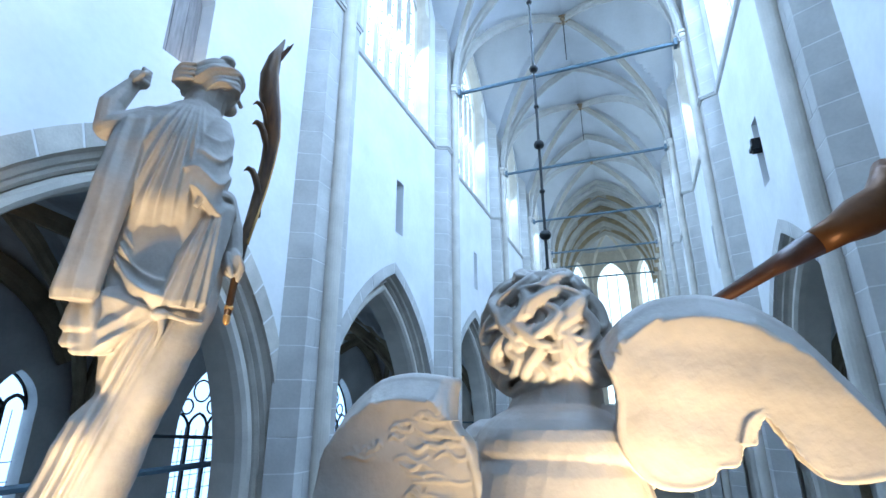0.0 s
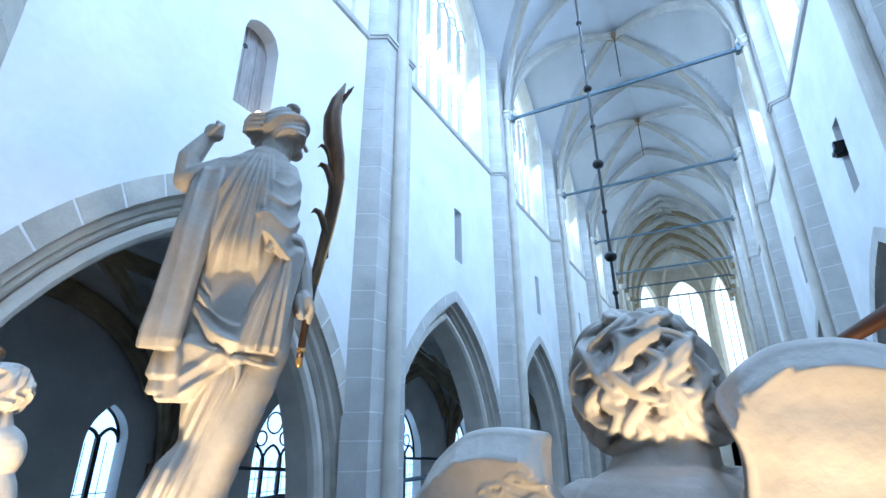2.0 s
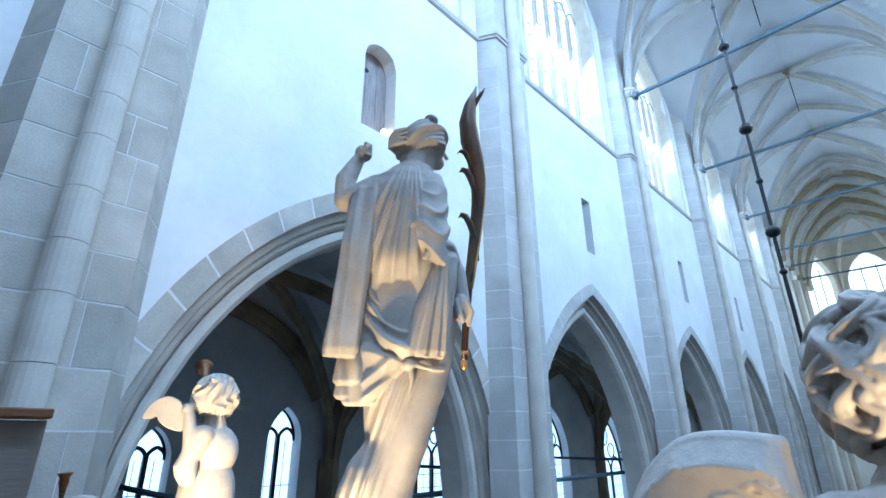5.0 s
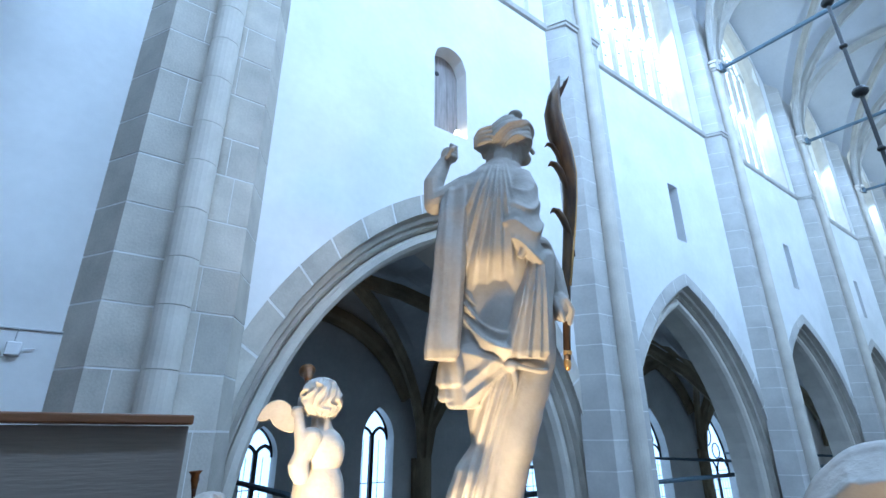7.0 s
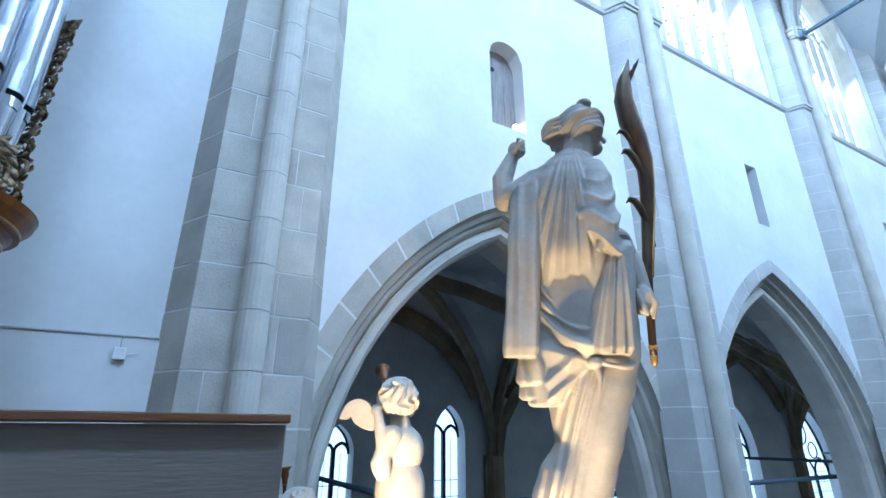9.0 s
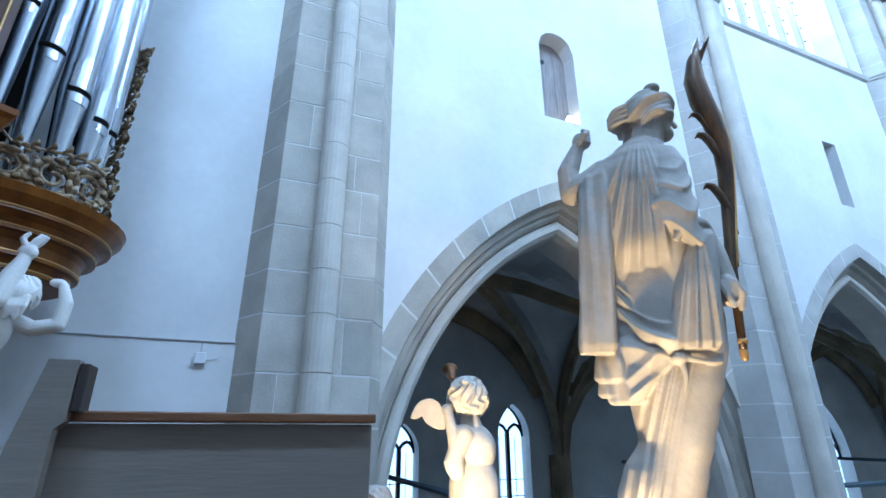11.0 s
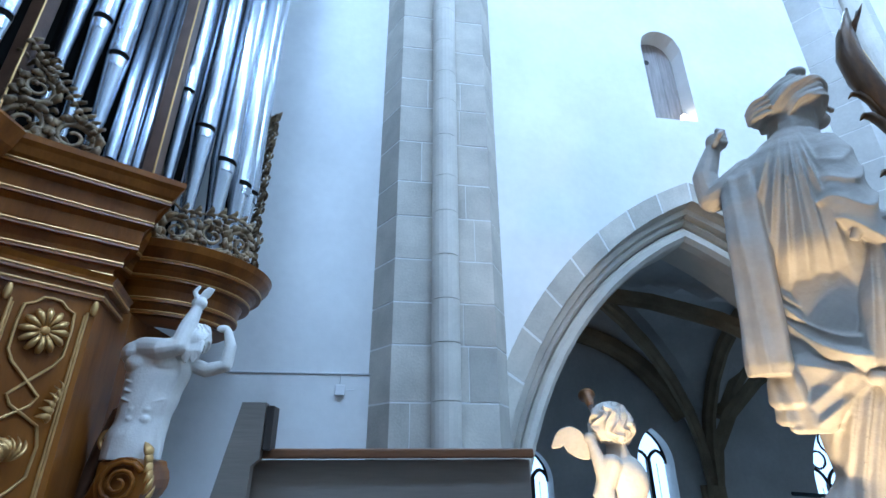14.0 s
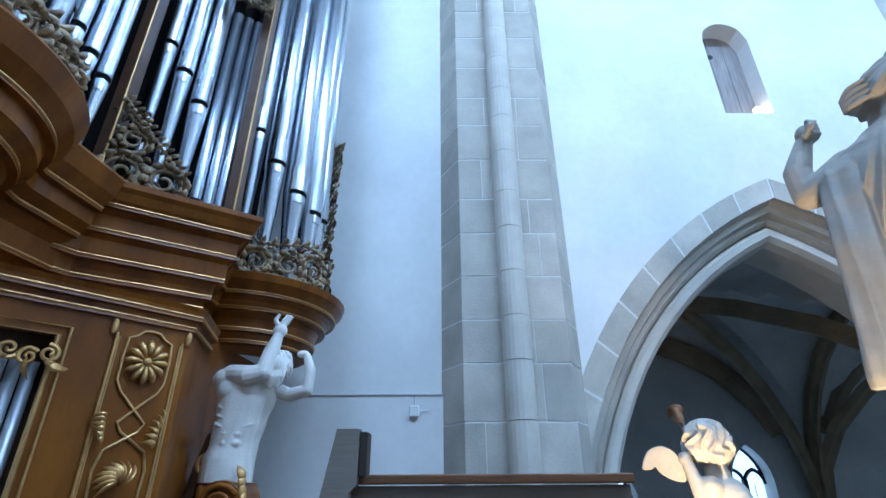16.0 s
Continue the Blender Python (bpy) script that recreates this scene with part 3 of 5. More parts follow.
CARVED = material("carved_gilded_wood", (0.50, 0.35, 0.20), 0.45, metal=0.2, vary=0.2, scale=12, bump=0.2, grain=70, second=(0.13, 0.075, 0.04))
TIN = material("polished_tin", (0.66, 0.72, 0.80), 0.27, metal=1.0, vary=0.06, scale=3, bump=0.05, grain=25)
# near-black colour for shade in pipe mouths and inside the case
PIPESHADE = material("pipe_and_case_shade", (0.012, 0.011, 0.010), 0.9, vary=0.1, bump=0)
PIPESHADE.node_tree.nodes["Principled BSDF"].inputs["Specular IOR Level"].default_value = 0.05
PALMWOOD = material("palm_dark_gilded", (0.165, 0.082, 0.026), 0.4, metal=0.3, vary=0.3, scale=22, bump=0.25, grain=60, second=(0.035, 0.020, 0.016), stretch=(1, 1, 0.3))
BRONZE = material("gilded_trumpet", (0.22, 0.085, 0.022), 0.4, metal=0.4, vary=0.2, scale=9, bump=0.08)
DARKBRONZE = material("dark_trumpet_tube", (0.10, 0.040, 0.018), 0.4, metal=0.3, vary=0.2, scale=9, bump=0.08)
GREYPAINT = material("grey_painted_panel", (0.26, 0.22, 0.185), 0.55, vary=0.14, scale=3, bump=0.12, grain=45, stretch=(0.3, 1, 3))
RAILWOOD = material("brown_rail_wood", (0.30, 0.12, 0.05), 0.4, vary=0.2, scale=4, bump=0.1, stretch=(0.3, 3, 3))
# dark wood taken nearly to black: the post's shade is in the colour
POSTWOOD = material("shaded_post_wood", (0.045, 0.032, 0.026), 0.6, vary=0.2, scale=8, bump=0.15)
OLDWOOD = material("grey_weathered_boards", (0.42, 0.38, 0.37), 0.8, vary=0.2, scale=5, bump=0.3, grain=50, stretch=(4, 4, 0.4))
PVC = material("white_plastic", (0.8, 0.8, 0.8), 0.4, vary=0.03, bump=0)


def framed(centre, ahead):
    """Maps (right, away, up) round a centre, seen by someone who looks along ahead, to the world."""
    n = Vector((ahead[0], ahead[1], 0)).normalized()
    side = Vector((n.y, -n.x, 0))
    c = Vector((centre[0], centre[1], 0))
    return lambda u, d, z: c + side * u + n * d + Vector((0, 0, z))


def ball(bm, at, u, d, z, ru, rd, rz, k=14):
    rings = []
    for i in range(1, k):
        t = math.pi * i / k
        rings.append([at(u + ru * math.sin(t) * math.cos(a), d + rd * math.sin(t) * math.sin(a), z - rz * math.cos(t)) for a in [2 * math.pi * j / (2 * k) for j in range(2 * k)]])
    skin(bm, rings)


def limb(bm, at, pts, radii, sides=12):
    """A tapered limb through points, rounded by extra rings between them."""
    path, rr = [], []
    for i in range(len(pts) - 1):
        for s in range(4):
            f = s / 4
            path.append(at(*[a + (b - a) * f for a, b in zip(pts[i], pts[i + 1])]))
            rr.append(radii[i] + (radii[i + 1] - radii[i]) * f)
    path.append(at(*pts[-1]))
    rr.append(radii[-1])
    tube(bm, path, rr, sides)
    for p, r in ((pts[0], radii[0]), (pts[-1], radii[-1])):
        ball(bm, at, *p, r, r, r, 8)


def robe(bm, at, rings, folds, seed=0, sides=120, hollow=None):
    """A draped body from rings (z, middle, half width, half depth, fold depth)."""
    rng = random.Random(seed)
    ph = [rng.uniform(0, 6.28) for _ in range(6)]
    zs = []
    for a, b in zip(rings, rings[1:]):
        for s in range(10):
            f = s / 10
            f2 = f * f * (3 - 2 * f)
            zs.append(tuple(p + (q - p) * (f if i == 0 else f2) for i, (p, q) in enumerate(zip(a, b))))
    zs.append(rings[-1])
    out = []
    for z, c, w, dp, fd in zs:
        ring = []
        for j in range(sides):
            t = 2 * math.pi * j / sides
            m = 0.0
            for k, (n, amp, lean) in enumerate(folds):
                tw = t + 0.30 * math.sin(2 * t + ph[k % 6]) + 0.13 * math.sin(5 * t + ph[(k + 2) % 6])
                wave = math.sin((n * tw + lean * z + ph[k % 6] + 0.6 * math.sin(2.3 * z + ph[(k + 1) % 6])) / 2)
                m += amp * (2.6 * (1 - abs(wave)) ** 2.2 - 0.8)
            rr = 1 + fd * m * (0.65 + 0.5 * math.sin(2 * t + 3 * z + ph[0]))
            if hollow:
                uu, zz, su, sz, deep = hollow
                rr *= 1 - deep * math.exp(-((c + w * math.cos(t) - uu) / su) ** 2 - ((z - zz) / sz) ** 2) * (1 if math.sin(t) < 0 else 0)
            ring.append(at(c + w * rr * math.cos(t), dp * rr * math.sin(t), z))
        out.append(ring)
    skin(bm, out)


def carved(name, bm, mat, voxel, label, category, smoothing=4, group=""):
    """One carved body: the shapes melted together and smoothed."""
    ob = solid(name, bm, mat, label, category, group)
    r = ob.modifiers.new("melt", "REMESH")
    r.mode, r.voxel_size, r.use_smooth_shade = "VOXEL", voxel, True
    if smoothing:
        s = ob.modifiers.new("soften", "SMOOTH")
        s.factor, s.iterations = 0.5, smoothing
    return ob


def drape(bm, at, keys, fold, sides=160, steps=14):
    """Carved cloth: a closed skin through keys (z, left, right, middle depth, half depth), pushed out by fold(u, z)."""
    out = []
    for a, b in zip(keys, keys[1:]):
        for s in range(steps):
            f = s / steps
            g = f * f * (3 - 2 * f)
            z, l, r, dm, dh = [p + (q - p) * (f if i == 0 else 0.5 * (f + g)) for i, (p, q) in enumerate(zip(a, b))]
            out.append((z, l, r, dm, dh))
    out.append(keys[-1])
    rings = []
    for z, l, r, dm, dh in out:
        c, w = (l + r) / 2, (r - l) / 2
        ring = []
        for j in range(sides):
            t = 2 * math.pi * j / sides
            u, front = c + w * math.cos(t), max(0.0, -math.sin(t)) ** 0.35
            ring.append(at(u, dm + dh * math.sin(t) - front * fold(u, z), z))
        rings.append(ring)
    skin(bm, rings)


def ridge(q, width):
    """A rounded fold with a sharper foot on one side."""
    x = q / width
    return max(0.0, 1 - abs(x) * (0.85 if x > 0 else 0.5)) ** 1.25


def pleats(q, table):
    return sum(amp * ridge(q - at0, width) for at0, width, amp in table)


def cord(bm, at, pts, radii, sides=8):
    """A smooth rope of cloth through a few points."""
    n = len(pts)
    path, rr = [], []
    for i in range(n - 1):
        p0, p1, p2, p3 = [pts[min(n - 1, max(0, i + k - 1))] for k in range(4)]
        for s in range(6):
            t = s / 6
            path.append(at(*[0.5 * (2 * b + (c - a) * t + (2 * a - 5 * b + 4 * c - d) * t * t + (3 * b - a - 3 * c + d) * t ** 3) for a, b, c, d in zip(p0, p1, p2, p3)]))
            rr.append(radii[i] + (radii[i + 1] - radii[i]) * t)
    path.append(at(*pts[-1]))
    rr.append(radii[-1])
    tube(bm, path, rr, sides)


# ---- the tall robed statue with a palm ----
LOW = -0.75        # top of the case on which the statues stand
at = framed((1.3, 1.62), (1.3, 1.42))
bm = bmesh.new()


def skirt_fold(u, z):
    q = u + 0.36 * (0.42 - z) * (1 if z < 0.42 else 0)
    wave = 0.012 * math.sin(5 * z)
    p = pleats(q + wave, ((-0.115, 0.03, 0.020), (-0.055, 0.018, 0.016), (-0.015, 0.013, 0.020), (0.018, 0.012, 0.024), (0.046, 0.011, 0.018), (0.075, 0.014, 0.010)))
    knee = 0.035 * math.exp(-((u + 0.15) / 0.06) ** 2 - ((z - 0.03) / 0.08) ** 2)
    thigh = 0.03 * math.exp(-((u - 0.10 - 0.35 * (z - 0.3)) / 0.06) ** 2)
    return 1.7 * p * min(1, max(0, (0.46 - z) * 6)) * (0.75 + 0.25 * math.sin(9 * z + 3)) + knee + thigh


drape(bm, at, [(LOW, -0.34, 0.08, 0.0, 0.16), (-0.3, -0.31, -0.03, 0.0, 0.14), (-0.02, -0.235, 0.035, 0.0, 0.115), (0.06, -0.205, 0.058, 0.0, 0.115), (0.15, -0.145, 0.09, 0.0, 0.115), (0.25, -0.155, 0.12, 0.0, 0.12), (0.33, -0.17, 0.15, 0.0, 0.125), (0.45, -0.18, 0.183, 0.0, 0.125), (0.56, -0.18, 0.19, 0.0, 0.12), (0.72, -0.16, 0.17, 0.0, 0.10), (0.90, -0.12, 0.13, 0.0, 0.06)], skirt_fold)


# gown over the back: pleats fanning from the neck, a deep sling of cloth at the waist
def back_fold(u, z):
    fan = (u - 0.015) / max(0.12, 1.40 - z)
    reach = min(1, max(0, (1.27 - z) * 5)) * min(1, max(0, (z - 0.68) * 6))
    p = pleats(fan, ((-0.42, 0.05, 0.012), (-0.29, 0.035, 0.016), (-0.20, 0.025, 0.013), (-0.12, 0.03, 0.018), (-0.04, 0.022, 0.012), (0.03, 0.025, 0.016), (0.11, 0.03, 0.012))) * reach * 2.0
    sling = 0.0
    for z0, amp, width in ((0.605, 0.022, 0.022), (0.55, 0.040, 0.020), (0.49, 0.044, 0.024)):
        line = z0 + 5.0 * (u + 0.03) ** 2 - 0.35 * (u + 0.10)
        sling += amp * ridge(z - line, width) * math.exp(-((u + 0.06) / 0.115) ** 4)
    hollow = 0.080 * math.exp(-((u + 0.055) / 0.105) ** 4 - ((z - 0.645) / 0.135) ** 4)
    return p + sling - hollow


drape(bm, at, [(0.40, -0.17, 0.12, -0.01, 0.135), (0.50, -0.18, 0.13, -0.01, 0.145), (0.62, -0.18, 0.12, -0.01, 0.15), (0.76, -0.17, 0.125, -0.01, 0.15), (0.92, -0.175, 0.14, -0.005, 0.145), (1.06, -0.205, 0.145, 0.0, 0.135), (1.15, -0.215, 0.14, 0.0, 0.12), (1.21, -0.175, 0.125, 0.0, 0.105), (1.26, -0.105, 0.105, 0.0, 0.085), (1.30, -0.05, 0.085, 0.0, 0.07), (1.335, -0.03, 0.075, 0.005, 0.06)], back_fold, 220, 18)


# broad flat fall of the cloak from the raised arm
def fall_fold(u, z):
    x = u + 0.19 + 0.06 * (1.15 - z)
    return 0.016 * ridge(x + 0.055, 0.020) + 0.014 * ridge(x + 0.012 + 0.03 * (z - 0.8), 0.020) + 0.028 * ridge(x - 0.052, 0.024) + 0.004 * math.sin(17 * z + 30 * x)


drape(bm, at, [(0.43, -0.300, -0.185, -0.135, 0.026), (0.46, -0.302, -0.170, -0.135, 0.034), (0.62, -0.284, -0.158, -0.125, 0.036), (0.85, -0.268, -0.140, -0.105, 0.040), (1.02, -0.255, -0.125, -0.075, 0.045), (1.13, -0.245, -0.115, -0.04, 0.05), (1.19, -0.215, -0.10, -0.01, 0.045)], fall_fold, 90)
# zigzag hems stepping down under the fall
for z0, z1, l, r, dm in ((0.335, 0.47, -0.262, -0.150, -0.120), (0.285, 0.42, -0.256, -0.125, -0.108), (0.262, 0.38, -0.225, -0.095, -0.110)):
    drape(bm, at, [(z0, l + 0.012, r - 0.03, dm, 0.016), (z0 + 0.012, l, r - 0.012, dm, 0.024), ((z0 + z1) / 2, l + 0.006, r, dm + 0.008, 0.028), (z1, l + 0.03, r, dm + 0.03, 0.025)], lambda u, z: 0.010 * math.sin(95 * u + 14 * z), 70, 8)
# flap of cloth drawn across the hips to a knot
def flap_fold(u, z):
    across = z - 0.30 - 0.72 * (u + 0.13)
    return 0.022 * ridge(across, 0.022) + 0.020 * ridge(across - 0.06, 0.03) + 0.026 * ridge(z - 0.455 + 0.35 * (u + 0.15), 0.03) + 0.010 * ridge(u + 0.075 - 0.3 * (z - 0.38), 0.018)


drape(bm, at, [(0.272, -0.165, -0.125, -0.095, 0.030), (0.30, -0.175, -0.090, -0.095, 0.040), (0.34, -0.178, -0.045, -0.09, 0.046), (0.39, -0.18, 0.005, -0.085, 0.050), (0.44, -0.18, 0.035, -0.08, 0.052), (0.49, -0.17, 0.03, -0.07, 0.05)], flap_fold, 110, 10)
ball(bm, at, 0.010, -0.150, 0.402, 0.026, 0.022, 0.020, 8)
cord(bm, at, [(0.015, -0.148, 0.395), (0.022, -0.15, 0.345), (0.010, -0.145, 0.29)], [0.014, 0.010, 0.003])
cord(bm, at, [(0.02, -0.15, 0.405), (0.09, -0.135, 0.390), (0.145, -0.095, 0.392)], [0.012, 0.008, 0.003])
# bell of the sleeve: rings that lean towards the elbow, with gathered wrinkles
rings = []
SLEEVE = ((0.085, 0.00, 1.24, 0.055, 0.06, 0.0), (0.088, -0.03, 1.16, 0.074, 0.085, 0.1), (0.084, -0.055, 1.06, 0.076, 0.098, 0.25), (0.078, -0.075, 0.97, 0.084, 0.105, 0.45), (0.074, -0.085, 0.90, 0.090, 0.105, 0.7), (0.078, -0.09, 0.84, 0.082, 0.095, 0.95), (0.085, -0.09, 0.81, 0.052, 0.065, 1.0), (0.09, -0.085, 0.81, 0.02, 0.03, 1.0))
for k in range(len(SLEEVE) - 1):
    for s in range(12):
        f = s / 12
        u, d, z, w, h, lean = [p + (q - p) * f for p, q in zip(SLEEVE[k], SLEEVE[k + 1])]
        ring = []
        for j in range(90):
            t = 2 * math.pi * j / 90
            du = w * math.cos(t)
            y = z - lean * du
            wr = 0.018 * ((1 - abs(math.sin(34 * (z - 0.55 * du) + 0.9 * math.sin(3 * t + 5 * z)))) ** 1.6 - 0.3) * min(1, max(0, (1.18 - z) * 7)) * (0.7 + 0.3 * math.sin(2 * t + 9 * z))
            ring.append(at(u + du * (1 + wr / w), d + (h + wr) * math.sin(t), y))
        rings.append(ring)
skin(bm, rings)


# cloth hanging from the forearm
def hang_fold(u, z):
    fan = (u - 0.16) / max(0.1, 1.02 - z)
    return pleats(fan, ((-0.26, 0.035, 0.016), (-0.16, 0.025, 0.020), (-0.085, 0.022, 0.014), (-0.03, 0.02, 0.018))) * 1.7 * min(1, max(0.2, (0.86 - z) * 5))


drape(bm, at, [(0.428, -0.015, 0.135, -0.125, 0.030), (0.45, -0.025, 0.150, -0.125, 0.040), (0.60, 0.022, 0.172, -0.115, 0.046), (0.74, 0.062, 0.192, -0.095, 0.052), (0.82, 0.085, 0.200, -0.08, 0.055), (0.865, 0.105, 0.195, -0.06, 0.045), (0.885, 0.13, 0.175, -0.05, 0.025)], hang_fold, 90)
cord(bm, at, [(0.06, -0.16, 0.80), (0.10, -0.155, 0.855), (0.165, -0.10, 0.872), (0.20, -0.04, 0.82)], [0.012, 0.020, 0.020, 0.012])
# raised arm with a closed fist
limb(bm, at, [(-0.14, 0.0, 1.17), (-0.235, -0.02, 1.12), (-0.275, -0.01, 1.115)], [0.075, 0.060, 0.052])
limb(bm, at, [(-0.278, -0.01, 1.115), (-0.286, 0.0, 1.22), (-0.24, 0.02, 1.335)], [0.050, 0.046, 0.030])
ball(bm, at, -0.222, 0.02, 1.37, 0.036, 0.035, 0.043, 8)
for k in range(4):
    limb(bm, at, [(-0.205, -0.012, 1.350 + 0.018 * k), (-0.186, 0.012, 1.354 + 0.018 * k), (-0.198, 0.035, 1.350 + 0.018 * k)], [0.0105, 0.011, 0.009], 6)
limb(bm, at, [(-0.225, -0.015, 1.345), (-0.20, -0.03, 1.375), (-0.19, -0.015, 1.392)], [0.012, 0.011, 0.009], 6)
# forearm under the cloth and the hand closed round the stem
limb(bm, at, [(0.15, 0.02, 0.90), (0.195, 0.0, 0.78), (0.212, -0.01, 0.68)], [0.055, 0.046, 0.040])
ball(bm, at, 0.212, -0.03, 0.640, 0.038, 0.042, 0.060, 10)
for k in range(4):
    limb(bm, at, [(0.232, -0.055 + 0.022 * k, 0.66), (0.252, -0.05 + 0.02 * k, 0.62), (0.242, -0.04 + 0.018 * k, 0.575)], [0.014, 0.013, 0.010], 6)
limb(bm, at, [(0.19, -0.055, 0.66), (0.20, -0.07, 0.615), (0.215, -0.065, 0.58)], [0.016, 0.014, 0.010], 6)
# neck, face in lost profile
limb(bm, at, [(0.015, 0.005, 1.24), (0.040, 0.01, 1.40)], [0.082, 0.078])
ball(bm, at, 0.068, 0.04, 1.41, 0.078, 0.085, 0.10)
ball(bm, at, 0.120, 0.06, 1.355, 0.035, 0.035, 0.032, 8)
limb(bm, at, [(0.148, 0.07, 1.425), (0.166, 0.075, 1.395)], [0.010, 0.011], 6)
# hair wound round the head in waved bands and gathered at the nape
rings = []
for i in range(90):
    el = -1.30 + 2.85 * i / 89
    ring = []
    for j in range(180):
        az = 2 * math.pi * j / 180
        side = math.cos(az)
        lie = el - 0.30 * side + 0.16 * math.sin(2.0 * az + 0.8) + 0.06 * math.sin(5 * az + 2 * el)
        band = (1 - abs(math.sin(4.3 * lie))) ** 1.1
        fine = 1 - abs(math.sin(15 * lie + 1.5 * math.sin(3 * az)))
        r = 1 + (0.15 * band - 0.06 + 0.045 * fine) * min(1, (1.58 - el) * 2)
        ring.append(at(0.046 + 0.116 * r * math.cos(el) * side, 0.012 + 0.112 * r * math.cos(el) * math.sin(az), 1.424 + 0.100 * r * math.sin(el) + 0.026 * side * math.cos(el)))
    rings.append(ring)
skin(bm, rings)
ball(bm, at, -0.058, -0.030, 1.395, 0.046, 0.052, 0.046, 10)
for k in range(4):
    cord(bm, at, [(-0.02, -0.100, 1.362 + 0.024 * k), (-0.070, -0.075, 1.368 + 0.020 * k), (-0.100, -0.025, 1.372 + 0.015 * k)], [0.006, 0.012, 0.008])
ball(bm, at, 0.088, -0.03, 1.530, 0.034, 0.034, 0.022, 8)
carved("robed_statue", bm, WHITEPAINT, 0.0042, "white painted carved statue in a draped robe, one fist raised", "statue", 1)

# palm branch held by the statue
g = empty("palm_branch", at(0.22, 0.06, 0.6), "dark wooden palm branch with gilded edge and stem end", "palm branch")
o = Vector(g.location)
atp = lambda u, d, z: at(u, d, z) - o
stem = [(0.222, -0.02, 0.43), (0.228, -0.015, 0.52), (0.246, 0.0, 0.73), (0.268, 0.03, 0.86), (0.290, 0.05, 1.00), (0.306, 0.05, 1.14), (0.312, 0.05, 1.26), (0.300, 0.05, 1.37), (0.278, 0.05, 1.47), (0.268, 0.05, 1.58), (0.282, 0.05, 1.68), (0.316, 0.05, 1.80)]
b = bmesh.new()
rr = [0.013, 0.014, 0.018, 0.022, 0.026, 0.030, 0.034, 0.040, 0.046, 0.042, 0.030, 0.004]
tube(b, [atp(*p) for p in stem], rr, 12)
part("blade", b, PALMWOOD, g, smooth=True)
for u, z, r in ((0.283, 1.40, 0.017), (0.290, 1.30, 0.023), (0.282, 1.07, 0.023)):
    b = bmesh.new()
    tube(b, [atp(u + 0.014, 0.045, z - 0.20), atp(u + 0.004, 0.04, z - 0.10), atp(u - 0.016, 0.04, z - 0.03), atp(u - 0.034, 0.04, z + 0.005), atp(u - 0.055, 0.035, z + 0.012), atp(u - 0.068, 0.03, z - 0.006)], [r * 0.5, r, r * 1.15, r, r * 0.7, 0.003], 8, 0.6)
    part("leaflet", b, PALMWOOD, g, smooth=True)
b = bmesh.new()
tube(b, [atp(p[0] + r * 0.86, p[1] - 0.010, p[2]) for p, r in list(zip(stem, rr))[2:-2]], 0.006, 6)
part("rim", b, GOLD, g, "gilded rim", smooth=True)
for du, dz in ((0.030, -0.012), (0.012, -0.035)):
    b = bmesh.new()
    tube(b, [atp(0.286, 0.05, 1.64), atp(0.306 + du * 0.4, 0.05, 1.71), atp(0.318 + du * 0.8, 0.04, 1.765 + dz), atp(0.318 + du * 1.3, 0.03, 1.79 + dz)], [0.018, 0.016, 0.012, 0.003], 8, 0.6)
    part("leaflet", b, PALMWOOD, g, smooth=True)
b = bmesh.new()
ball(b, atp, 0.222, -0.02, 0.425, 0.014, 0.014, 0.028, 8)
ball(b, atp, 0.225, -0.02, 0.465, 0.017, 0.012, 0.016, 8)
part("stem_end", b, GOLD, g, "gilded stem end", smooth=True)


# ---- cherubs ----
def hair(bm, at, c, radii, strands, seed, deep):
    """A head of carved wavy hair: ridged strands that run down from the crown in waves."""
    ph = random.Random(seed).uniform(0, 6.28)
    rows, n, m = [], 150, 260
    for i in range(n):
        th = 0.03 + 2.55 * i / (n - 1)
        row = []
        for j in range(m):
            az = 2 * math.pi * j / m
            wave = az + 0.24 * math.sin(4.6 * th + 1.1 * math.sin(2 * az + ph)) * min(1, th) + 0.10 * math.sin(9 * th + 3 * az) * min(1, th)
            big = (1 - abs(math.sin(strands * wave / 2 + ph))) ** 1.2
            fine = (1 - abs(math.sin(strands * 1.5 * wave + 2 * th))) ** 1.2
            curl = math.sin(3.2 * th + 2 * math.sin(strands * wave / 2))
            fade = min(1.0, th * 1.6)
            r = 1 + fade * (deep * (big - 0.4) + 0.30 * deep * (fine - 0.4) + 0.35 * deep * curl) + 0.10 * max(0, th - 1.5) * (0.6 + big)
            row.append(at(c[0] + radii[0] * r * math.sin(th) * math.cos(az), c[1] + radii[1] * r * math.sin(th) * math.sin(az), c[2] + radii[2] * r * math.cos(th)))
        rows.append(row)
    skin(bm, rows)


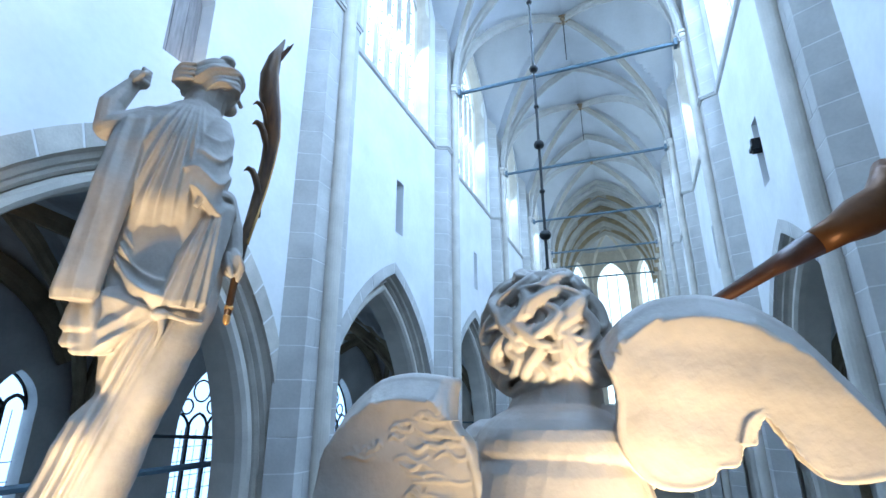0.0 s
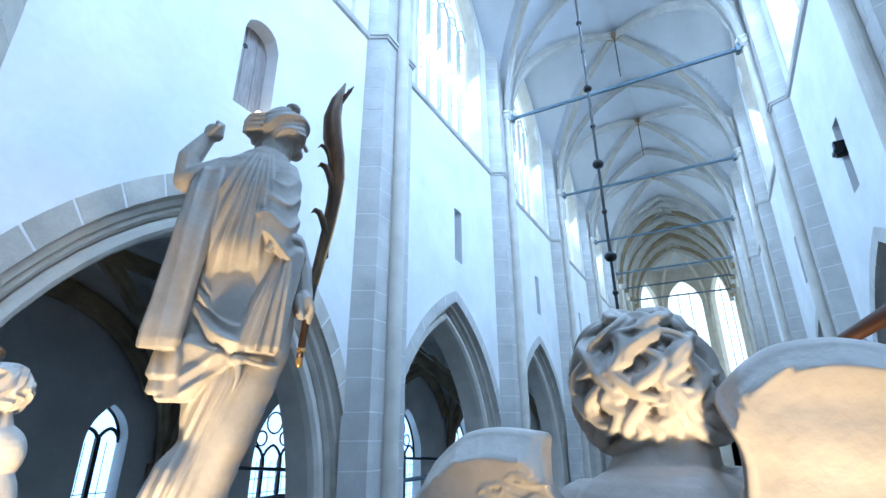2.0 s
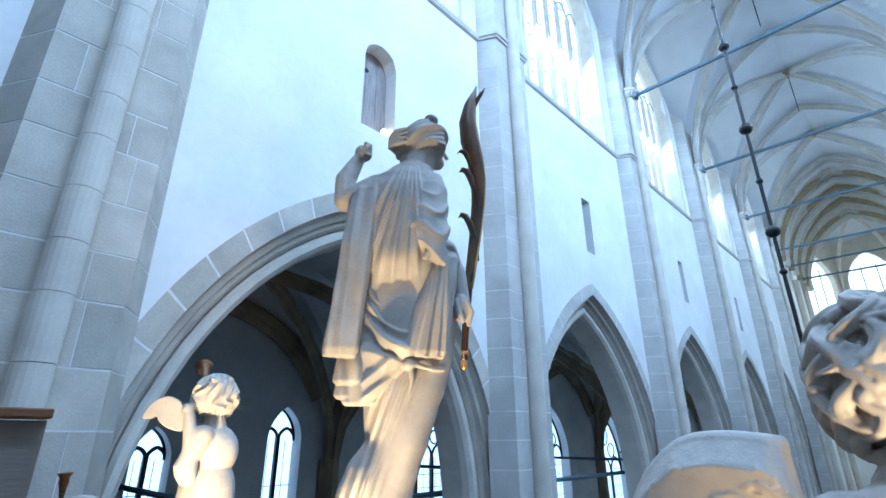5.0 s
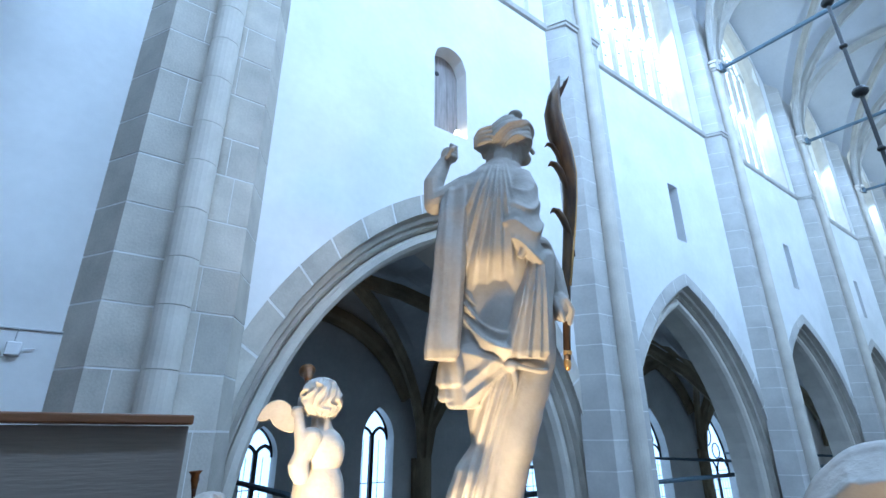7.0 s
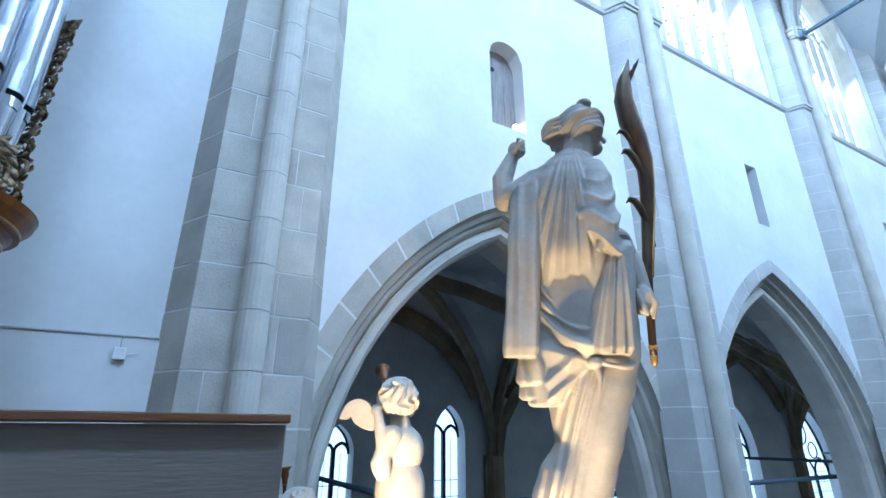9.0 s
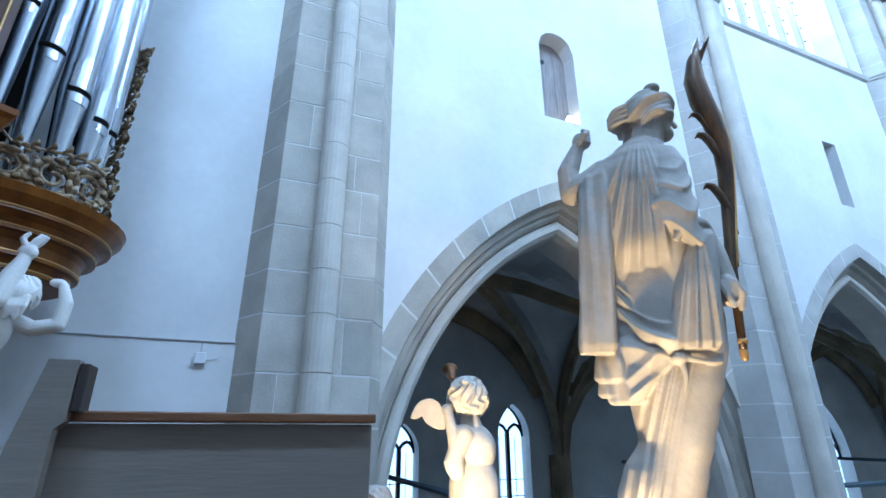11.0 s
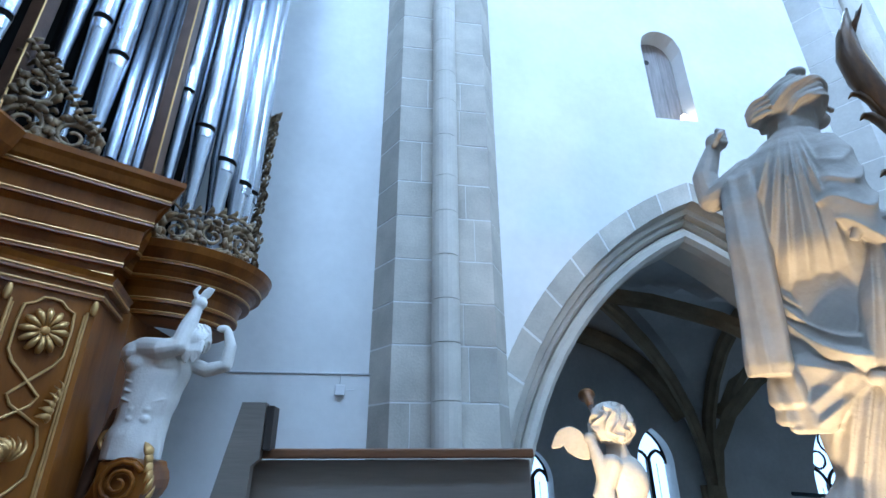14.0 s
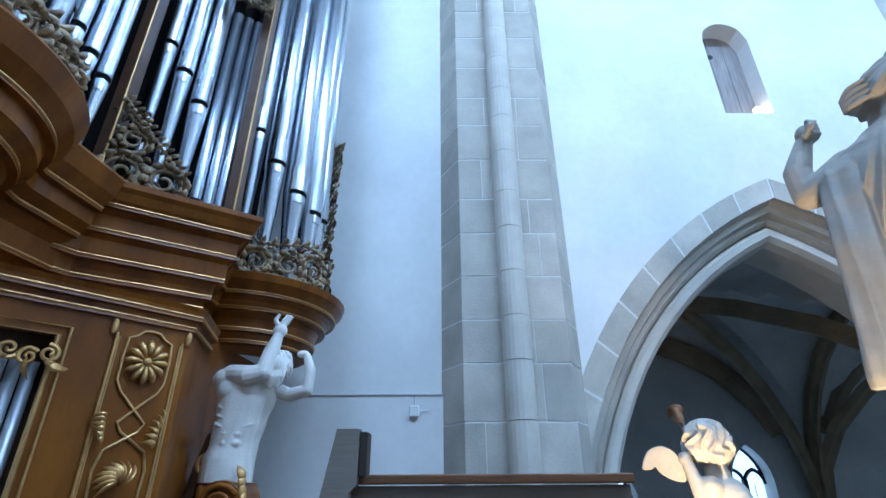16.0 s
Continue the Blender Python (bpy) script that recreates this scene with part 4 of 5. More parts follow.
def locks(bm, at, c, radii, rows, seed, thick):
    """Carved locks laid over a head, each of three strands that wave downward and curl at the tip."""
    rng = random.Random(seed)
    for th0, count, length in rows:
        for k in range(count):
            az0 = 2 * math.pi * (k + rng.uniform(0.1, 0.9)) / count
            ln, amp, ph = length * rng.uniform(0.8, 1.2), rng.uniform(0.10, 0.24), rng.uniform(0, 6.28)
            drift, hand = rng.uniform(-0.35, 0.1), rng.choice((-1, 1))
            for strand in (-1, 0, 1):
                pts, rr = [], []
                n = 18
                for i in range(n):
                    f = i / (n - 1)
                    th = th0 + ln * (f - 0.25 * max(0, f - 0.72) * 3)
                    sp = max(0.35, math.sin(max(0.12, th)))
                    az = az0 + (amp * math.sin(5.5 * f + ph) + drift * f + hand * 0.75 * max(0, f - 0.7) + strand * 0.088 * (1 - 0.5 * f)) / sp
                    lift = 1.0 + 0.05 * math.sin(math.pi * f) + 0.10 * max(0, f - 0.65) - (0.02 if strand else -0.03) - 0.04 * (1 - f) ** 4
                    pts.append(at(c[0] + radii[0] * lift * math.sin(th) * math.cos(az), c[1] + radii[1] * lift * math.sin(th) * math.sin(az), c[2] + radii[2] * lift * math.cos(th)))
                    rr.append(thick * (0.35 + 0.75 * math.sin(math.pi * (0.15 + 0.72 * f))) * (1 - 0.5 * f ** 3))
                tube(bm, pts, rr, 7)


def wing(bm, at, outline, depth, bow):
    """A carved wing: a thick bowed leaf with a rolled upper edge."""
    n = len(outline)
    cu, cz = sum(p[0] for p in outline) / n, sum(p[1] for p in outline) / n
    smooth = []
    for i in range(n):
        p0, p1, p2, p3 = [outline[(i + k - 1) % n] for k in range(4)]
        for s in range(5):
            t = s / 5
            smooth.append(tuple(0.5 * (2 * b + (c - a) * t + (2 * a - 5 * b + 4 * c - d) * t * t + (3 * b - a - 3 * c + d) * t ** 3) for a, b, c, d in zip(p0, p1, p2, p3)))
    rings = []
    for f, dd in [(0.05 + 0.05 * k, 0.95) for k in range(18)] + [(0.94, 1.0), (0.98, 0.97), (1.0, 0.8), (1.0, 0.2), (0.97, 0.0)] + [(0.9 - 0.1 * k, 0.05) for k in range(9)]:
        rings.append([at(cu + (u - cu) * f, bow(cu + (u - cu) * f, cz + (z - cz) * f) - depth * (dd - 0.5), cz + (z - cz) * f) for u, z in smooth])
    skin(bm, rings)


at = framed((1.0, 0.2), (1, 0))
bm = bmesh.new()
ball(bm, at, -0.004, 0.06, 0.240, 0.112, 0.115, 0.127)
locks(bm, at, (-0.004, 0.06, 0.240), (0.120, 0.122, 0.136), ((0.10, 6, 0.75), (0.45, 11, 0.8), (0.85, 15, 0.8), (1.2, 17, 0.75), (1.5, 17, 0.7), (1.75, 15, 0.65), (2.0, 12, 0.55)), 4, 0.0090)
ball(bm, at, 0.085, 0.09, 0.292, 0.036, 0.04, 0.036, 8)
cord(bm, at, [(0.07, -0.02, 0.20), (0.105, 0.0, 0.165), (0.135, 0.03, 0.17), (0.14, 0.04, 0.195)], [0.012, 0.018, 0.014, 0.005])
cord(bm, at, [(0.06, -0.03, 0.185), (0.095, -0.01, 0.150), (0.125, 0.02, 0.150)], [0.010, 0.015, 0.005])
limb(bm, at, [(0.03, 0.04, 0.16), (0.01, 0.03, 0.06)], [0.075, 0.10])
ball(bm, at, 0.015, -0.02, -0.085, 0.165, 0.115, 0.19)
ball(bm, at, 0.015, -0.015, 0.03, 0.15, 0.10, 0.085)
ball(bm, at, -0.11, 0.03, 0.0, 0.085, 0.085, 0.085, 10)
ball(bm, at, 0.12, 0.03, 0.03, 0.085, 0.085, 0.08, 10)
robe(bm, at, [(LOW, 0.0, 0.17, 0.13, 1.0), (-0.45, 0.0, 0.17, 0.13, 1.0), (-0.25, 0.0, 0.15, 0.11, 0.5), (-0.12, 0.0, 0.12, 0.09, 0.1)], ((6, 0.08, 1), (11, 0.05, -2)), 9, 60)
limb(bm, at, [(0.14, 0.05, 0.03), (0.26, 0.14, 0.08), (0.24, 0.2, 0.22)], [0.05, 0.042, 0.03])
ball(bm, at, 0.27, 0.17, 0.275, 0.035, 0.03, 0.028, 8)
ball(bm, at, 0.31, 0.17, 0.27, 0.03, 0.03, 0.022, 8)
def crest(points, turn, tilt):
    """Depth of a wing whose upper rim folds back along a line of (u, z)."""
    def bow(u, z):
        for (ua, za), (ub, zb) in zip(points, points[1:]):
            if ua <= u <= ub:
                top = za + (zb - za) * (u - ua) / (ub - ua)
                break
        else:
            top = points[0][1] if u < points[0][0] else points[-1][1]
        over = z - (top - turn)
        return -0.07 - 0.25 * (abs(u) - 0.1) ** 2 + (tilt * over if over > 0 else -0.10 * max(0, over + 0.05)) + 0.003 * math.sin(21 * u + 13 * z) + 0.0015 * math.sin(60 * z + 9 * u)
    return bow


left_bow = crest([(-0.12 + (u + 0.12) * 0.87, z) for u, z in [(-0.50, -0.14), (-0.462, 0.045), (-0.42, 0.11), (-0.355, 0.158), (-0.28, 0.170), (-0.20, 0.162), (-0.165, 0.13)]], 0.046, 1.1)
right_bow = crest([(0.12, 0.20), (0.145, 0.250), (0.20, 0.282), (0.275, 0.286), (0.345, 0.262), (0.40, 0.215), (0.452, 0.135), (0.505, 0.040)], 0.040, 1.0)
wing(bm, at, [(-0.12 + (u + 0.12) * 0.87, z) for u, z in [(-0.12, 0.035), (-0.155, 0.075), (-0.172, 0.125), (-0.178, 0.155), (-0.20, 0.163), (-0.28, 0.170), (-0.355, 0.158), (-0.42, 0.11), (-0.462, 0.045), (-0.49, -0.03), (-0.50, -0.14), (-0.42, -0.20), (-0.30, -0.15), (-0.20, -0.12), (-0.10, -0.07)]], 0.05, left_bow)
wing(bm, at, [(0.125, 0.05), (0.128, 0.13), (0.108, 0.205), (0.145, 0.250), (0.20, 0.282), (0.275, 0.286), (0.345, 0.262), (0.40, 0.215), (0.452, 0.135), (0.505, 0.040), (0.455, 0.012), (0.395, 0.006), (0.360, 0.055), (0.338, 0.090), (0.322, 0.070), (0.318, 0.050), (0.300, 0.046), (0.290, 0.020), (0.262, 0.014), (0.252, -0.006), (0.215, -0.018), (0.165, -0.01)], 0.05, right_bow)
# chipped grain across the wings and the step of the overlapping feathers
rng = random.Random(14)
for k in range(26):
    u = -rng.uniform(0.17, 0.37)
    z = rng.uniform(-0.05, 0.10)
    ln = rng.uniform(0.02, 0.10)
    pts = [(u + ln * f, left_bow(u + ln * f, z) - 0.0235, z + 0.006 * math.sin(9 * f + k)) for f in (0, 0.33, 0.66, 1)]
    cord(bm, at, pts, [0.001, rng.uniform(0.0025, 0.0045), rng.uniform(0.002, 0.004), 0.001], 5)
cord(bm, at, [(u, right_bow(u, z) - 0.020, z) for u, z in ((0.30, 0.05), (0.315, 0.085), (0.34, 0.10))], [0.009, 0.008, 0.003], 6)
carved("winged_cherub", bm, WHITEPAINT, 0.0026, "white painted winged cherub with carved curls, seen from behind", "statue", 1, "cherubs")


def trumpet(at, pts, radii, bell, label):
    g = empty("trumpet", at(*pts[0]), label, "trumpet", "cherub trumpets")
    o = Vector(g.location)
    b = bmesh.new()
    tube(b, [at(*p) - o for p in pts], radii, 14)
    part("tube", b, DARKBRONZE, g, "dark brown tube", smooth=True)
    b = bmesh.new()
    p, q = at(*pts[-2]) - o, at(*pts[-1]) - o
    d = (q - p).normalized()
    prof = [(0, radii[-1]), (0.25, radii[-1] * 1.15), (0.5, radii[-1] * 1.4 + bell * 0.06), (0.75, bell * 0.55), (0.92, bell * 0.83), (1.0, bell), (0.98, bell * 0.94), (0.75, bell * 0.48), (0.5, bell * 0.3)]
    side = d.orthogonal().normalized()
    up = d.cross(side)
    rings = [[q + d * bell * 2.4 * f + r * (side * math.cos(t) + up * math.sin(t)) for t in [2 * math.pi * i / 24 for i in range(24)]] for f, r in prof]
    skin(b, rings)
    part("bell", b, BRONZE, g, smooth=True)
    return g


trumpet(at, [(0.10, 0.19, 0.175), (0.20, 0.20, 0.235), (0.32, 0.20, 0.306), (0.45, 0.20, 0.378), (0.54, 0.20, 0.425)], [0.007, 0.009, 0.012, 0.018, 0.028], 0.08, "long gilded trumpet held by the cherub")

# second cherub, in profile with a trumpet
at = framed((1.24, 3.0), (1.24, 2.8))
bm = bmesh.new()
ball(bm, at, -0.08, 0.0, 0.37, 0.10, 0.11, 0.105)
hair(bm, at, (-0.08, 0.0, 0.385), (0.112, 0.115, 0.11), 13, 7, 0.18)
ball(bm, at, -0.02, 0.05, 0.32, 0.045, 0.05, 0.06, 10)
limb(bm, at, [(-0.07, 0.0, 0.26), (-0.06, 0.0, 0.18)], [0.055, 0.07])
ball(bm, at, -0.06, 0.0, 0.09, 0.135, 0.11, 0.14)
ball(bm, at, -0.055, 0.0, -0.12, 0.14, 0.12, 0.2)
limb(bm, at, [(-0.05, 0.0, -0.2), (-0.06, 0.0, -0.5), (-0.06, 0.0, LOW)], [0.12, 0.10, 0.09])
limb(bm, at, [(-0.11, -0.10, 0.17), (-0.175, -0.13, 0.02), (-0.15, -0.14, -0.02)], [0.055, 0.047, 0.045])
limb(bm, at, [(-0.15, -0.14, -0.02), (-0.155, -0.12, 0.12), (-0.19, -0.08, 0.27)], [0.045, 0.04, 0.028])
ball(bm, at, -0.20, -0.06, 0.30, 0.035, 0.04, 0.035, 8)
wing(bm, at, [(-0.21, 0.20), (-0.22, 0.29), (-0.25, 0.345), (-0.31, 0.370), (-0.375, 0.345), (-0.412, 0.285), (-0.415, 0.255), (-0.37, 0.255), (-0.35, 0.27), (-0.33, 0.235), (-0.27, 0.20)], 0.05, lambda u, z: 0.02 + 0.1 * (abs(u) - 0.2))
carved("winged_cherub", bm, WHITEPAINT, 0.006, "white painted winged cherub lifting a trumpet, head in profile", "statue", 2, "cherubs")
trumpet(at, [(-0.12, 0.12, 0.34), (-0.14, 0.20, 0.40), (-0.16, 0.28, 0.46), (-0.17, 0.33, 0.50)], [0.011, 0.012, 0.015, 0.02], 0.055, "gilded trumpet raised by the cherub")

# third cherub, mostly below the edge of the loft, with its trumpet
at = framed((1.0, 3.2), (1.0, 3.0))
bm = bmesh.new()
ball(bm, at, -0.31, 0.0, -0.215, 0.10, 0.10, 0.105)
hair(bm, at, (-0.31, 0.0, -0.21), (0.108, 0.11, 0.11), 13, 11, 0.18)
ball(bm, at, -0.31, 0.0, -0.50, 0.14, 0.11, 0.2)
limb(bm, at, [(-0.31, 0.0, -0.3), (-0.31, 0.0, -0.55), (-0.31, 0.0, LOW - 0.3)], [0.06, 0.12, 0.11])
carved("winged_cherub", bm, WHITEPAINT, 0.008, "white painted cherub below the loft edge beside its trumpet", "statue", 2, "cherubs")
trumpet(at, [(-0.39, 0.02, -0.20), (-0.392, 0.02, -0.14), (-0.395, 0.02, -0.10), (-0.396, 0.02, -0.085)], [0.008, 0.009, 0.011, 0.014], 0.036, "small gilded trumpet pointing upward")

# case top on which the statues stand
b = bmesh.new()
outline = [(0.75, -0.6), (1.7, -0.6), (1.8, 0.6), (1.75, 2.4), (1.6, 3.6), (0.75, 3.6)]
prism(b, outline, LOW - 0.06, LOW)
prism(b, [(x * 0.97 + 0.04, y * 0.98 + 0.03) for x, y in outline], LOW - 1.6, LOW - 0.06)
solid("choir_organ_case", b, OAK, "brown wooden case top carrying the statues", "organ case")
b = box(bmesh.new(), -4.6, 1.75, YR + 0.02, YW - 0.72, LOW - 1.8, LOW - 1.6)
solid("loft_floor", b, OAKDARK, "dark plank floor of the organ loft", "floor", kind="structure")

# ---- grey parapet of the loft ----
g = empty("parapet", (-0.1, 1.62, LOW - 1.6), "grey painted panelled parapet with a brown wooden rail", "parapet")
gz = LOW - 1.6
b = box(bmesh.new(), -0.36, 0.332, 0.005, 0.05, 0.0, 0.198 - gz, 0.003)
part("panel", b, GREYPAINT, g)
b = box(bmesh.new(), -0.34, 0.336, -0.02, 0.075, 0.201 - gz, 0.223 - gz, 0.004)
part("rail", b, RAILWOOD, g, "brown varnished top rail")
b = bmesh.new()
prism_pts = [(-0.50, -0.35), (-0.372, 0.322), (-0.318, 0.322), (-0.318, 0.20), (-0.335, 0.185), (-0.335, -0.35)]
lo = [b.verts.new((x, -0.06, z - gz)) for x, z in prism_pts]
hi = [b.verts.new((x, -0.022, z - gz)) for x, z in prism_pts]
for i in range(len(lo)):
    j = (i + 1) % len(lo)
    b.faces.new((lo[i], lo[j], hi[j], hi[i]))
b.faces.new(lo[::-1])
b.faces.new(hi)
part("raked_board", b, GREYPAINT, g, "raked grey end board")
b = box(bmesh.new(), -0.317, -0.299, -0.055, 0.02, 0.218 - gz, 0.316 - gz, 0.003)
part("post", b, POSTWOOD, g, "wooden post with shade in its dark colour")

# ---- boarded hatch in the wall niche, with its bulb ----
g = empty("hatch", (4.6, YW + 0.3, 5.3), "closed hatch of weathered grey boards in a round-headed niche", "hatch")
for i in range(3):
    xa = -0.38 + 0.76 * i / 3
    b = bmesh.new()
    xs = [xa + 0.004, xa + 0.127, xa + 0.2493]
    pts = [(xs[0], 0.0), (xs[2], 0.0)] + [(x, 1.56 + math.sqrt(max(0, 0.38 ** 2 - x * x))) for x in xs[::-1]]
    lo = [b.verts.new((x, 0.0, z)) for x, z in pts]
    hi = [b.verts.new((x, 0.04, z)) for x, z in pts]
    for a in range(len(lo)):
        c = (a + 1) % len(lo)
        b.faces.new((lo[a], lo[c], hi[c], hi[a]))
    b.faces.new(lo[::-1])
    b.faces.new(hi)
    part("board", b, OLDWOOD, g)
# no hole is cut: a dark disc gives its inner shade
b = bmesh.new()
tube(b, [(-0.12, -0.012, 1.48), (-0.12, 0.006, 1.48)], 0.05, 12)
part("peep_hole", b, DARKIRON, g, "dark disc painted as the shade in a small round hole")
b = box(bmesh.new(), 4.2, 5.0, YW + 0.36, YW + 0.5, 5.2, 7.3)
solid("niche_back", b, PLASTER, "plastered back of the wall niche", "niche", kind="structure")
g = empty("niche_lamp", (4.83, YW + 0.12, 5.46), "small glowing bulb at the foot of the niche", "lamp")
b = bmesh.new()
ball(b, lambda u, d, z: Vector((u, d, z)), 0, 0, 0, 0.055, 0.055, 0.06, 8)
part("bulb", b, glowing("bulb_glow", (1.0, 0.86, 0.66), 14.0), g)
b = bmesh.new()
tube(b, [(0, 0, -0.12), (0, 0, -0.05)], 0.03, 8)
part("socket", b, PVC, g)

# ---- cable line, switch box and lower wall panel ----
b = box(bmesh.new(), -4.0, -0.16, YW - 0.03, YW - 0.003, ZF, 1.10)
solid("wall_panel", b, PLASTER, "white painted lower wall panel beside the pier", "panel", kind="structure")
b = bmesh.new()
tube(b, [(-4.0, YW - 0.035, 1.105), (-0.16, YW - 0.035, 1.105)], 0.012, 6)
solid("wall_cable", b, LEAD, "thin grey cable along the plastered wall", "cable")
g = empty("switch_box", (-0.49, YW - 0.05, 0.92), "small white junction box under the wall cable", "box")
part("cover", box(bmesh.new(), -0.055, 0.055, -0.035, 0.02, -0.060, 0.060, 0.01), PVC, g)
b = bmesh.new()
tube(b, [(0.0, 0.0, 0.07), (0.0, 0.01, 0.185)], 0.007, 6)
part("cable", b, LEAD, g)
b = bmesh.new()
tube(b, [(0.07, 0.0, 0.0), (0.16, 0.0, 0.01)], 0.006, 6)
part("cable", b, PVC, g)

# ---- chandelier chain in the nave ----
g = empty("chandelier_rod", (9.5, YC, 0.5), "dark iron hanging rod with turned knobs", "hanging rod")
b = bmesh.new()
tube(b, [(0, 0, 0), (0, 0, CROWN - 0.45)], 0.03, 8)
part("rod", b, DARKIRON, g)
for z, r in ((9.36, 0.07), (8.5, 0.05), (7.45, 0.10), (6.45, 0.06), (5.5, 0.115), (4.4, 0.06), (3.43, 0.12), (2.7, 0.06)):
    b = bmesh.new()
    ball(b, lambda u, d, zz: Vector((u, d, zz)), 0, 0, z - 0.5, r, r, r * 0.9, 8)
    part("knob", b, DARKIRON, g)
for x in (PIER[3] - BAY / 2, PIER[4] - BAY / 2):
    b = bmesh.new()
    tube(b, [(x, YC, 15.6), (x, YC, CROWN - 0.2)], 0.02, 6)
    solid("hanging_chain", b, DARKIRON, "thin dark chain hanging from a vault boss", "chain", "vault chains")
for x in [c + BAY / 2 for c in PIER[:5]]:
    b = bmesh.new()
    ball(b, lambda u, d, z: Vector((x + u, YC + d, CROWN - 0.32 + z)), 0, 0, 0, 0.24, 0.24, 0.14, 10)
    tube(b, [(x + 0.3 * math.cos(t), YC + 0.3 * math.sin(t), CROWN - 0.28) for t in [2 * math.pi * i / 16 for i in range(17)]], 0.05, 6)
    solid("vault_boss", b, CARVED, "carved ochre and grey boss at the rib crossing", "boss", "vault bosses", kind="structure")

# ---- dark bracket at the south slit ----
g = empty("slit_bracket", (12.55, YR + 0.02, 6.1), "dark bracket fixed in the narrow wall opening", "bracket")
part("arm", box(bmesh.new(), -0.02, 0.22, -0.06, 0.12, -0.06, 0.04, 0.015), DARKIRON, g)
part("plate", box(bmesh.new(), 0.02, 0.16, -0.14, 0.08, -0.12, 0.26, 0.02), DARKIRON, g)


# ---- the main organ ----
organ = empty("organ", (-3.0, 3.0, gz), "brown oak organ case with gilt mouldings and tin pipes", "organ")
og = Vector(organ.location)


def rel(p):
    return Vector(p) - og


def offset_path(path, out):
    """Moves a plan path sideways (to the right of its run) by out, mitred."""
    res = []
    for i, p in enumerate(path):
        a = Vector(path[max(i - 1, 0)])
        c = Vector(path[min(i + 1, len(path) - 1)])
        p = Vector(p)
        d1 = (p - a).normalized() if i > 0 else (c - p).normalized()
        d2 = (c - p).normalized() if i < len(path) - 1 else d1
        n1, n2 = Vector((d1.y, -d1.x)), Vector((d2.y, -d2.x))
        n = (n1 + n2).normalized()
        res.append(p + n * out / max(0.5, n.dot(n1)))
    return res


def cornice(path, prof, gilt, name="cornice"):
    """A moulding swept along a plan path: profile of (out, z), with gilt beads at some of its points."""
    rows = []
    cut = []
    for k, (out, z) in enumerate(prof):
        if k in gilt:
            cut += [(out - 0.035, z - 0.030), (out + 0.006, z - 0.026)]
        cut.append((out, z))
    for out, z in cut:
        rows.append([rel((p.x, p.y, z)) for p in offset_path(path, out)])
    ob = part(name, skin(bmesh.new(), rows, closed=False), OAK, organ)
    for k in gilt:
        out, z = prof[k]
        b = bmesh.new()
        tube(b, [rel((p.x, p.y, z)) for p in offset_path(path, out + 0.002)], 0.0085, 7)
        part("gilt_bead", b, GOLD, ob, "gilded bead")
    b = bmesh.new()
    vs = [b.verts.new(rel((p.x, p.y, prof[-1][1]))) for p in offset_path(path, prof[-1][0])]
    back = [b.verts.new(rel((p.x - 0.5 * 0.9, p.y + 0.12, prof[-1][1]))) for p in offset_path(path, prof[-1][0])]
    for i in range(len(vs) - 1):
        b.faces.new((vs[i], vs[i + 1], back[i + 1], back[i]))
    part("ledge_top", b, OAK, ob)
    return ob


def arc(cx, cy, r, a0, a1, n=16):
    return [(cx + r * math.cos(radians(a0 + (a1 - a0) * i / n)), cy + r * math.sin(radians(a0 + (a1 - a0) * i / n))) for i in range(n + 1)]


# mouldings: round side tower, oblique flat and bowed middle
TOWER = (-2.1, 5.0)
tower_path = [(-2.45, 3.60), (-2.22, 4.02)] + arc(TOWER[0], TOWER[1], 0.60, -100, 95, 56)
cornice(tower_path, [(-0.30, 1.24), (-0.02, 1.26), (0.0, 1.30), (0.02, 1.36), (0.06, 1.39), (0.07, 1.47), (0.09, 1.52), (0.15, 1.55), (0.17, 1.60), (0.24, 1.66), (0.31, 1.74), (0.33, 1.80), (0.30, 1.815)], (2, 4, 7, 9))
flat_path = [(-2.72, 2.72), (-2.50, 3.14), (-1.80, 3.60), (-2.10, 4.05)]
cornice(flat_path, [(-0.55, 1.265), (-0.22, 1.27), (-0.07, 1.28), (-0.055, 1.31), (-0.05, 1.36), (-0.02, 1.39), (-0.015, 1.43), (0.0, 1.48), (0.035, 1.51), (0.04, 1.53), (0.045, 1.62), (0.07, 1.65), (0.08, 1.68), (0.085, 1.78), (0.12, 1.81), (0.14, 1.84), (0.16, 1.87), (0.18, 1.92), (0.20, 1.95), (0.20, 1.99), (0.17, 2.0)], (3, 5, 8, 12, 15))
cornice([(-2.60, 2.72), (-2.20, 3.14), (-1.86, 3.52), (-1.98, 4.05)], [(-0.03, 1.105), (0.012, 1.11), (0.02, 1.13), (0.022, 1.17), (0.05, 1.20), (0.055, 1.23), (0.07, 1.26), (-0.02, 1.275)], (2, 4), "frieze_moulding")
mid_path = arc(-2.75, 2.0, 0.58, -110, 62, 56) + [(-2.50, 2.62), (-2.45, 3.05)]
cornice(mid_path, [(-0.5, 1.05), (-0.28, 1.15), (-0.2, 1.2), (-0.16, 1.32), (-0.10, 1.38), (-0.08, 1.5), (0.0, 1.60), (0.06, 1.66), (0.10, 1.78), (0.16, 1.86), (0.20, 1.97), (0.18, 2.0)], (2, 4, 6, 8))
# console under the bowed middle
b = bmesh.new()
rows = [[rel((p[0], p[1], z)) for p in arc(-2.75, 2.0, r, -110, 80, 18)] for r, z in ((0.05, 0.55), (0.22, 0.62), (0.30, 0.75), (0.26, 0.86), (0.38, 0.98), (0.46, 1.08))]
skin(b, rows, closed=False)
